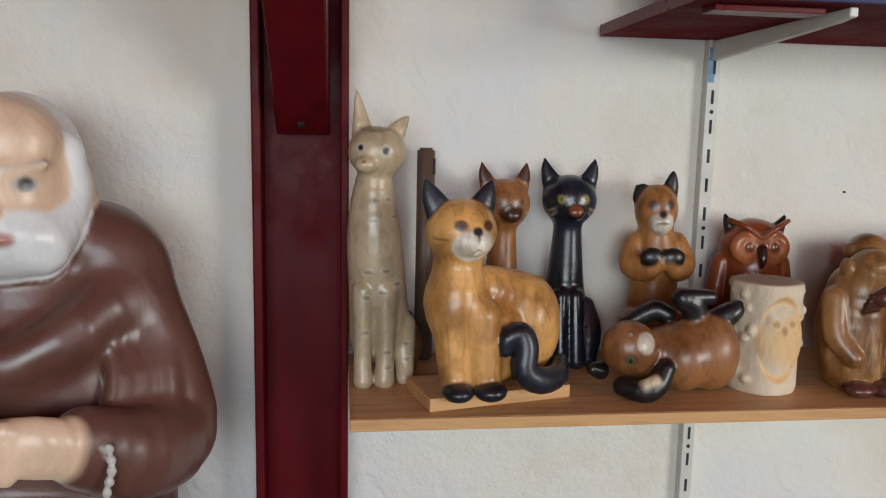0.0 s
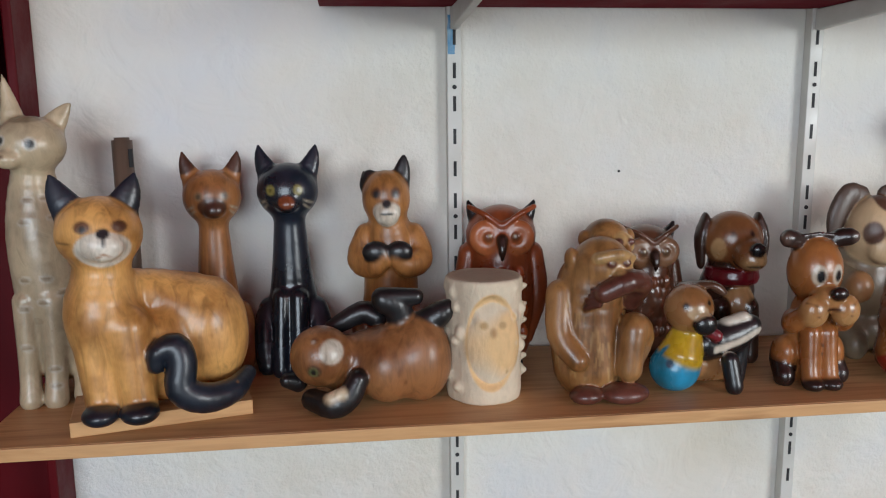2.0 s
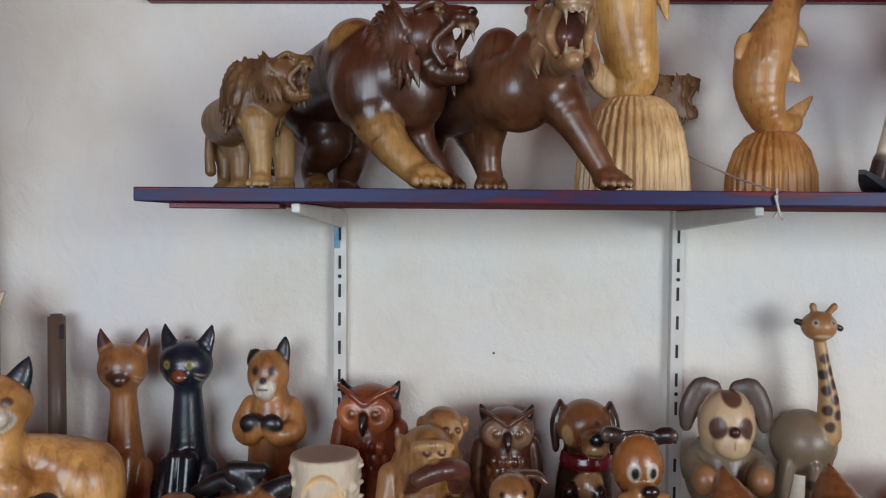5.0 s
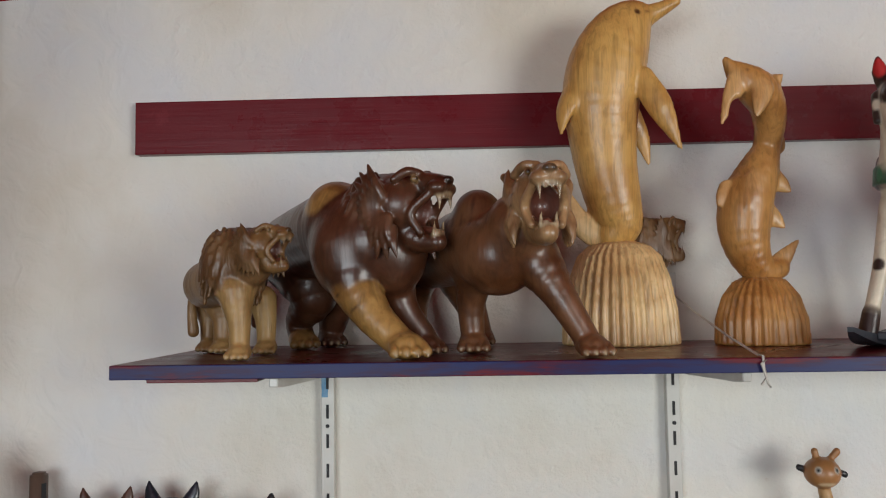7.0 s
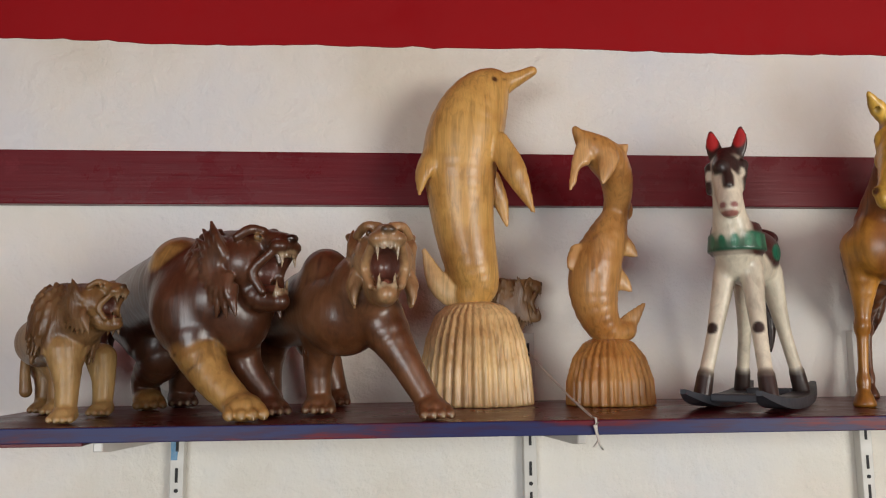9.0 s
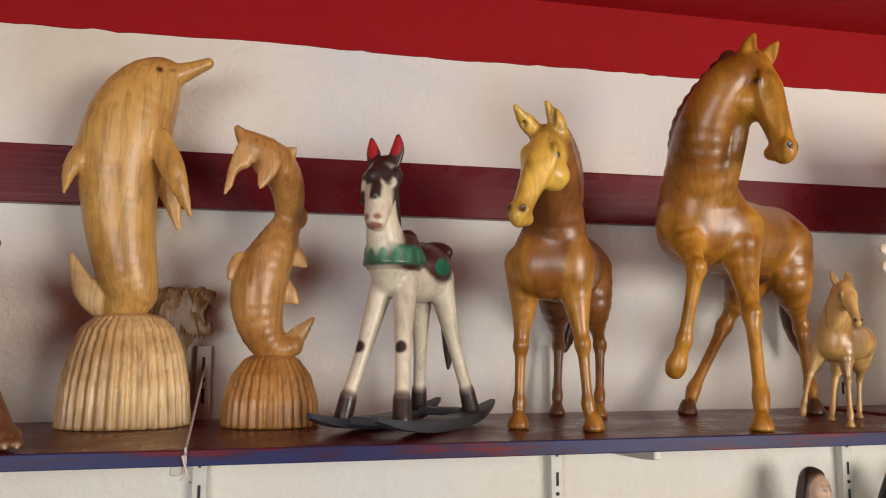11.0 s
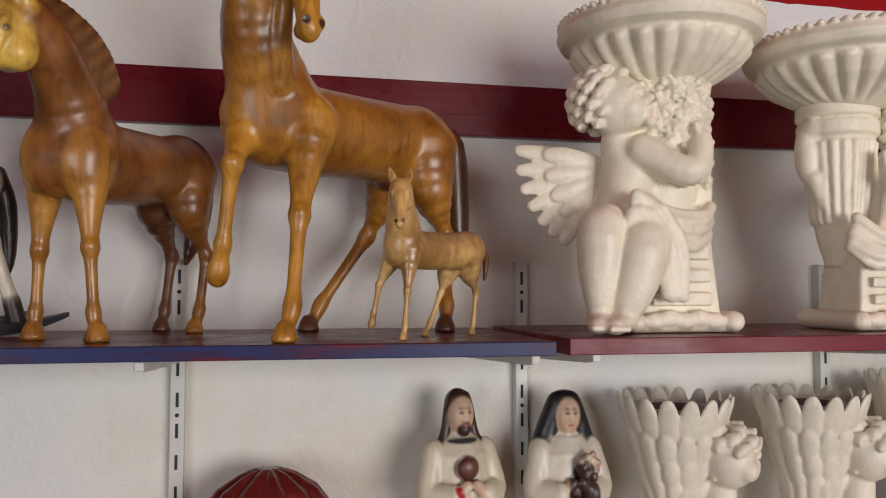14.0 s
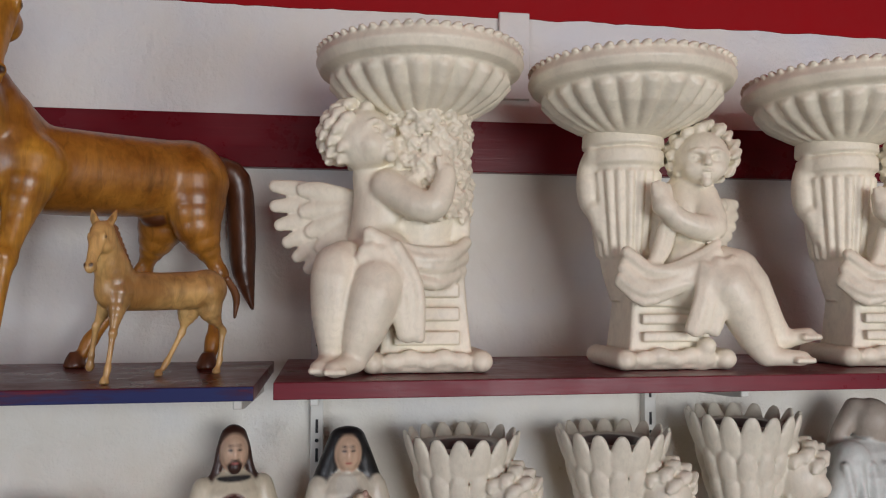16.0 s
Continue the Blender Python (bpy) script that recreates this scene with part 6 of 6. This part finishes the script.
# ---- plaster figures on the pine shelf ----
def saint(robe, inner, hair, beard, name):
    """A standing robed figure; without a beard it wears a veil and holds flowers."""
    c = Carving(0.001, 10)
    skin_ = (0.62, 0.42, 0.29)
    c.lathe(robe, (0, 0, 0), [(0, 78), (12, 80), (120, 66), (250, 62), (330, 66), (370, 60), (396, 36), (404, 20)], k=6, flutes=15, depth=5, squash=0.72, z_flutes=(6, 330, 0.3))
    c.ball(skin_, (0, -8, 434), (26, 26, 31)).limb(skin_, (0, 0, 396, 15), (0, -2, 420, 15), k=6).limb(hair, (0, 8, 450, 27), (0, 16, 420, 28), (0, 20, 384, 28), k=6)
    for s in (-1, 1):
        c.limb(hair, (13 * s, 0, 460, 12), (25 * s, 0, 440, 8), (30 * s, 0, 408, 10), (42 * s, -4, 382, 10), k=4)
        c.limb(robe, (56 * s, 0, 370, 24), (70 * s, -14, 310, 26), (36 * s, -52, 306, 22), k=8).limb(skin_, (30 * s, -58, 310, 11), (10 * s, -62, 326, 10), k=4)
        c.mark((0.05, 0.03, 0.02), (9 * s, -32, 440), (5, 5, 2.4)).mark(hair, (9 * s, -33, 447), (7, 6, 1.6))
    c.ball(skin_, (0, -33, 432), (5, 5, 9), k=4).mark((0.40, 0.12, 0.10), (0, -32, 419), (7, 6, 2))
    if beard:
        c.ball(hair, (0, -26, 412), (13, 12, 12), k=4).mark(hair, (0, -30, 423), (9, 8, 2.5))
    if beard:
        c.mark(inner, (-4, -52, 352), (30, 26, 22)).ball((0.32, 0.10, 0.07), (-2, -52, 352), (20, 10, 17), k=4)
        c.stroke((0.42, 0.02, 0.025), (-30, -66, 318, 9), (-14, -70, 250, 14), (4, -70, 120, 18)).stroke(WHITE, (-8, -66, 318, 11), (12, -70, 250, 14), (30, -70, 120, 14))
        c.mark((0.03, 0.03, 0.03), (0, -20, 393), (34, 34, 5)).stroke((0.5, 0.36, 0.12), (-52, -40, 330, 3), (-44, -58, 200, 3)).stroke((0.5, 0.36, 0.12), (58, -40, 330, 3), (52, -58, 200, 3))
    else:
        for s in (-1, 1):
            c.limb(hair, (16 * s, 6, 452, 22), (36 * s, 10, 410, 22), (58 * s, 12, 368, 18), k=8)
        c.mark(WHITE, (-4, -40, 388), (24, 26, 26)).mark(inner, (10, -70, 300), (34, 40, 66)).ball((0.40, 0.28, 0.18), (22, -60, 352), (26, 14, 24), k=5)
        for i in range(12):
            t = 2.4 * i
            c.ball(((0.62, 0.50, 0.36), (0.34, 0.20, 0.12), (0.45, 0.28, 0.22))[i % 3], (22 + 6.5 * math.sqrt(i) * math.cos(t), -70, 354 + 6.5 * math.sqrt(i) * math.sin(t)), 7, k=2)
        c.limb(skin_, (-34, -62, 290, 10), (-6, -72, 300, 9), k=4)
    return c.skin(name, SATIN, 0.0030)


def petal_planter():
    c, p = Carving(0.001, 5), (0.76, 0.70, 0.57)
    c.lathe(p, (0, 0, 0), [(0, 80), (20, 82), (40, 60), (160, 46), (260, 50), (300, 58)], k=6, flutes=16, depth=4)
    c.lathe(p, (0, 0, 290), [(0, 42), (40, 52), (90, 68), (140, 84)], k=5)
    for row, (z, r, n, h, w, lean) in enumerate(((296, 50, 12, 26, 15, 22), (326, 60, 13, 30, 16, 22), (362, 70, 14, 36, 18, 22), (410, 85, 16, 46, 19, 22))):
        for i in range(n):
            a = 6.283 * (i + 0.5 * (row % 2)) / n
            c.ball(p, (r * math.cos(a), r * math.sin(a), z), (10 if row < 3 else 8, w, h), (0, lean, math.degrees(a)), k=1.5)
    # hollow of the cup; the shade inside it is put into the dark cut colour
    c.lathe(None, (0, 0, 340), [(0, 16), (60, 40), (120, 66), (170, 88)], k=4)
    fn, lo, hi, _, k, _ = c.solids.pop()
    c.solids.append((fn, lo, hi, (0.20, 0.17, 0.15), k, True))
    c.ball(p, (70, -66, 348), (44, 42, 46), k=6).ball(p, (84, -102, 336), (16, 14, 16), k=8)
    curls(c, 74, -64, 358, 44, 40, p, lambda x, y, z: not (y < -0.3 and z < 0.3))
    c.limb(p, (50, -50, 250, 34), (60, -50, 290, 28), k=8).limb(p, (60, -50, 200, 40), (50, -40, 120, 34), (50, -40, 30, 36), k=8)
    return c.skin("flower_planter", PLASTER, 0.0030)


def veiled_bust():
    c, p = Carving(0.001, 12), (0.60, 0.62, 0.58)
    c.lathe(p, (0, 0, 0), [(0, 90), (20, 92), (200, 72), (300, 80), (370, 86), (410, 60), (430, 30)], k=8, flutes=13, depth=7, squash=0.75, z_flutes=(10, 400, 0.2))
    c.ball((0.40, 0.34, 0.28), (24, 0, 460), (38, 38, 42)).limb((0.40, 0.34, 0.28), (0, 10, 480, 22), (-30, 14, 440, 16), (-50, 14, 400, 12), k=6)
    c.limb(p, (-40, -30, 400, 30), (-80, -40, 330, 22), (-92, -30, 250, 16), k=10).limb(p, (60, -30, 390, 28), (70, -50, 320, 22), k=10)
    for i in range(6):
        c.limb(p, (-70 + 26 * i, -56, 390, 7), (-60 + 22 * i, -66, 300, 7), (-64 + 24 * i, -66, 200, 7), k=6)
    return c.skin("veiled_statue", PLASTER, 0.0036)


def scalloped_dome():
    c = Carving(0.001, 8)
    red = (0.16, 0.018, 0.014)
    c.lathe(red, (0, 0, 0), [(0, 60), (12, 64), (60, 40), (160, 36), (230, 52)], k=6)
    c.lathe(red, (0, 0, 225), [(0, 70), (40, 98), (80, 92), (115, 66), (138, 30), (146, 8)], k=6, flutes=11, depth=14, squash=0.8)
    return c.skin("dome_ornament", GLOSS, 0.0034)


SAINTS = "small saint statues on the pine shelf"
put(saint((0.66, 0.59, 0.44), (0.13, 0.045, 0.03), (0.045, 0.018, 0.012), True, "saint_statue"), 2.163, 1.400, LOW, 12, "small painted statue of a bearded saint in a cream robe", "statue", SAINTS, 1.0, 0.84)
put(saint((0.66, 0.60, 0.48), (0.055, 0.030, 0.022), (0.012, 0.011, 0.012), False, "saint_statue"), 2.352, 1.400, LOW, 4, "small painted statue of a dark-haired woman holding flowers", "statue", SAINTS, 0.985, 0.84)
put(scalloped_dome(), 1.850, 1.390, LOW, 0, "dark red glazed ornament with a scalloped dome", "ornament", "", 0.97)
CUPS = "petal-shaped planters on the pine shelf"
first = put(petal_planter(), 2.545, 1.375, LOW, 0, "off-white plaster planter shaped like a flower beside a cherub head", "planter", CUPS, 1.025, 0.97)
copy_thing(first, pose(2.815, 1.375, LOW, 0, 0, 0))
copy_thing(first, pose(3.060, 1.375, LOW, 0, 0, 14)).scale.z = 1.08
put(veiled_bust(), 3.300, 1.385, LOW, 0, "white draped statue with grey-brown hair", "statue")


# ---- life-size friar statue on the floor ----
def friar():
    c = Carving(1.0, 0.05)
    robe, skin_, beard, white = (0.125, 0.052, 0.038), (0.76, 0.54, 0.37), (0.78, 0.79, 0.78), (0.60, 0.58, 0.54)
    c.lathe((0.05, 0.045, 0.04), (0, 0, 0), [(0, 0.30), (0.06, 0.30), (0.07, 0.28)], k=0.01)
    c.lathe(robe, (0, 0, 0.07), [(0, 0.26), (0.3, 0.235), (0.9, 0.20), (1.10, 0.205)], k=0.03, flutes=13, depth=0.022, squash=0.8, z_flutes=(0.0, 1.02, 14))
    c.limb(robe, (0, 0.0, 1.16, 0.20), (0, 0.01, 1.30, 0.20), (0, 0.02, 1.40, 0.16), flat=(0, 1, 0, 0.8)).ball(white, (-0.02, -0.15, 1.12), (0.17, 0.07, 0.09), k=0.02)
    for s in (-1, 1):
        c.limb(robe, (0.15 * s, 0.01, 1.425, 0.085), (0.188 * s, -0.01, 1.34, 0.080), (0.208 * s, -0.04, 1.265, 0.076), (0.175 * s, -0.15, 1.262, 0.066), (0.125 * s, -0.205, 1.288, 0.056), k=0.03)
        c.limb(skin_, (0.12 * s, -0.225, 1.292, 0.036), (0.07 * s, -0.262, 1.308, 0.040), (0.0, -0.265, 1.312, 0.032), k=0.015, flat=(0, 1, 0, 0.8))
        for k in range(4):
            c.limb(skin_, (0.05 * s - 0.01, -0.272 - 0.004 * k, 1.326 - 0.016 * k, 0.012), (-0.04 * s, -0.288, 1.336 - 0.016 * k, 0.011), k=0.005)
        c.limb(robe, (0.08 * s, 0.05, 1.49, 0.062), (0.155 * s, 0.02, 1.485, 0.058), (0.10 * s, -0.10, 1.425, 0.04), (0.02 * s, -0.14, 1.385, 0.03), k=0.03)
        c.ball(skin_, (0.100 * s, 0.0, 1.605), (0.014, 0.028, 0.04), k=0.01)
        c.limb(beard, (0.080 * s, -0.03, 1.66, 0.028), (0.084 * s, -0.04, 1.59, 0.028), (0.056 * s, -0.09, 1.545, 0.042), k=0.02)
        c.mark((0.5, 0.45, 0.4), (0.050 * s, -0.132, 1.622), (0.020, 0.02, 0.010)).mark((0.03, 0.018, 0.012), (0.050 * s, -0.136, 1.622), (0.011, 0.02, 0.010))
        c.limb(skin_, (0.02 * s, -0.132, 1.640, 0.006), (0.07 * s, -0.114, 1.648, 0.005), k=0.010).stroke((0.48, 0.40, 0.33), (0.022 * s, -0.14, 1.640, 0.004), (0.076 * s, -0.112, 1.652, 0.004))
    c.ball(robe, (0, 0.09, 1.50), (0.17, 0.09, 0.10), k=0.03).ball(robe, (0.12, 0.04, 1.52), (0.095, 0.10, 0.068), (0, 25, 0), k=0.02).ball(robe, (-0.12, 0.04, 1.52), (0.095, 0.10, 0.068), (0, -25, 0), k=0.02).limb(skin_, (0, 0, 1.42, 0.07), (0, -0.01, 1.52, 0.07)).ball(skin_, (0, -0.02, 1.61), (0.094, 0.125, 0.13), k=0.02)
    c.ball(beard, (0, 0.045, 1.645), (0.094, 0.10, 0.098), k=0.01).ball(skin_, (0, -0.07, 1.675), (0.082, 0.065, 0.058), k=0.012)
    c.limb(skin_, (0, -0.135, 1.63, 0.013), (0, -0.152, 1.590, 0.018), k=0.012).ball(beard, (0, -0.100, 1.552), (0.080, 0.058, 0.052), k=0.02).limb(beard, (-0.05, -0.130, 1.553, 0.013), (0, -0.140, 1.563, 0.013), (0.05, -0.130, 1.553, 0.013), k=0.012)
    c.ball((0.42, 0.16, 0.12), (0, -0.152, 1.553), (0.034, 0.012, 0.010), k=0.006)
    for s in (-1, 1):
        for k in range(4):
            c.limb(robe, ((0.135 + 0.022 * k) * s, -0.075 + 0.012 * k, 1.425 - 0.008 * k, 0.012), ((0.150 + 0.022 * k) * s, -0.115 + 0.014 * k, 1.36, 0.015), ((0.140 + 0.026 * k) * s, -0.150 + 0.018 * k, 1.292 + 0.004 * k, 0.019), k=0.014)
    for i in range(26):
        a = -2.6 + 2.1 * i / 25
        c.stroke((0.66, 0.68, 0.69), (0.09 * math.cos(a), -0.10 + 0.07 * math.sin(a), 1.56, 0.003), (0.07 * math.cos(a), -0.10 + 0.07 * math.sin(a), 1.45, 0.003))
    c.limb((0.03, 0.018, 0.014), (-0.19, -0.10, 1.175, 0.018), (0, -0.175, 1.17, 0.018), (0.19, -0.10, 1.175, 0.018), k=0.006)
    for i in range(22):
        c.ball((0.5, 0.48, 0.44), (0.160 + 0.004 * math.sin(i), -0.255 - 0.01 * math.sin(i * 0.4), 1.30 - 0.0135 * i), 0.0072, k=0.002)
    c.box((0.62, 0.55, 0.03), (-0.028, -0.205, 1.375), (0.024, 0.003, 0.075), 0.002, (8, 6, 0), 0.004)
    for k in range(3):
        c.mark((0.06, 0.06, 0.04), (-0.022, -0.21, 1.40 - 0.03 * k), (0.008, 0.02, 0.006))
    return c.skin("friar_statue", carved_material("painted_statue", 0.34, 0.25, 0.16, (8, 8, 5), 0.10), 0.0042)


put(friar(), -0.618, 1.285, 0.0, 4, "life-size painted statue of a bearded friar in brown", "statue").scale = (0.94, 0.70, 1.0)
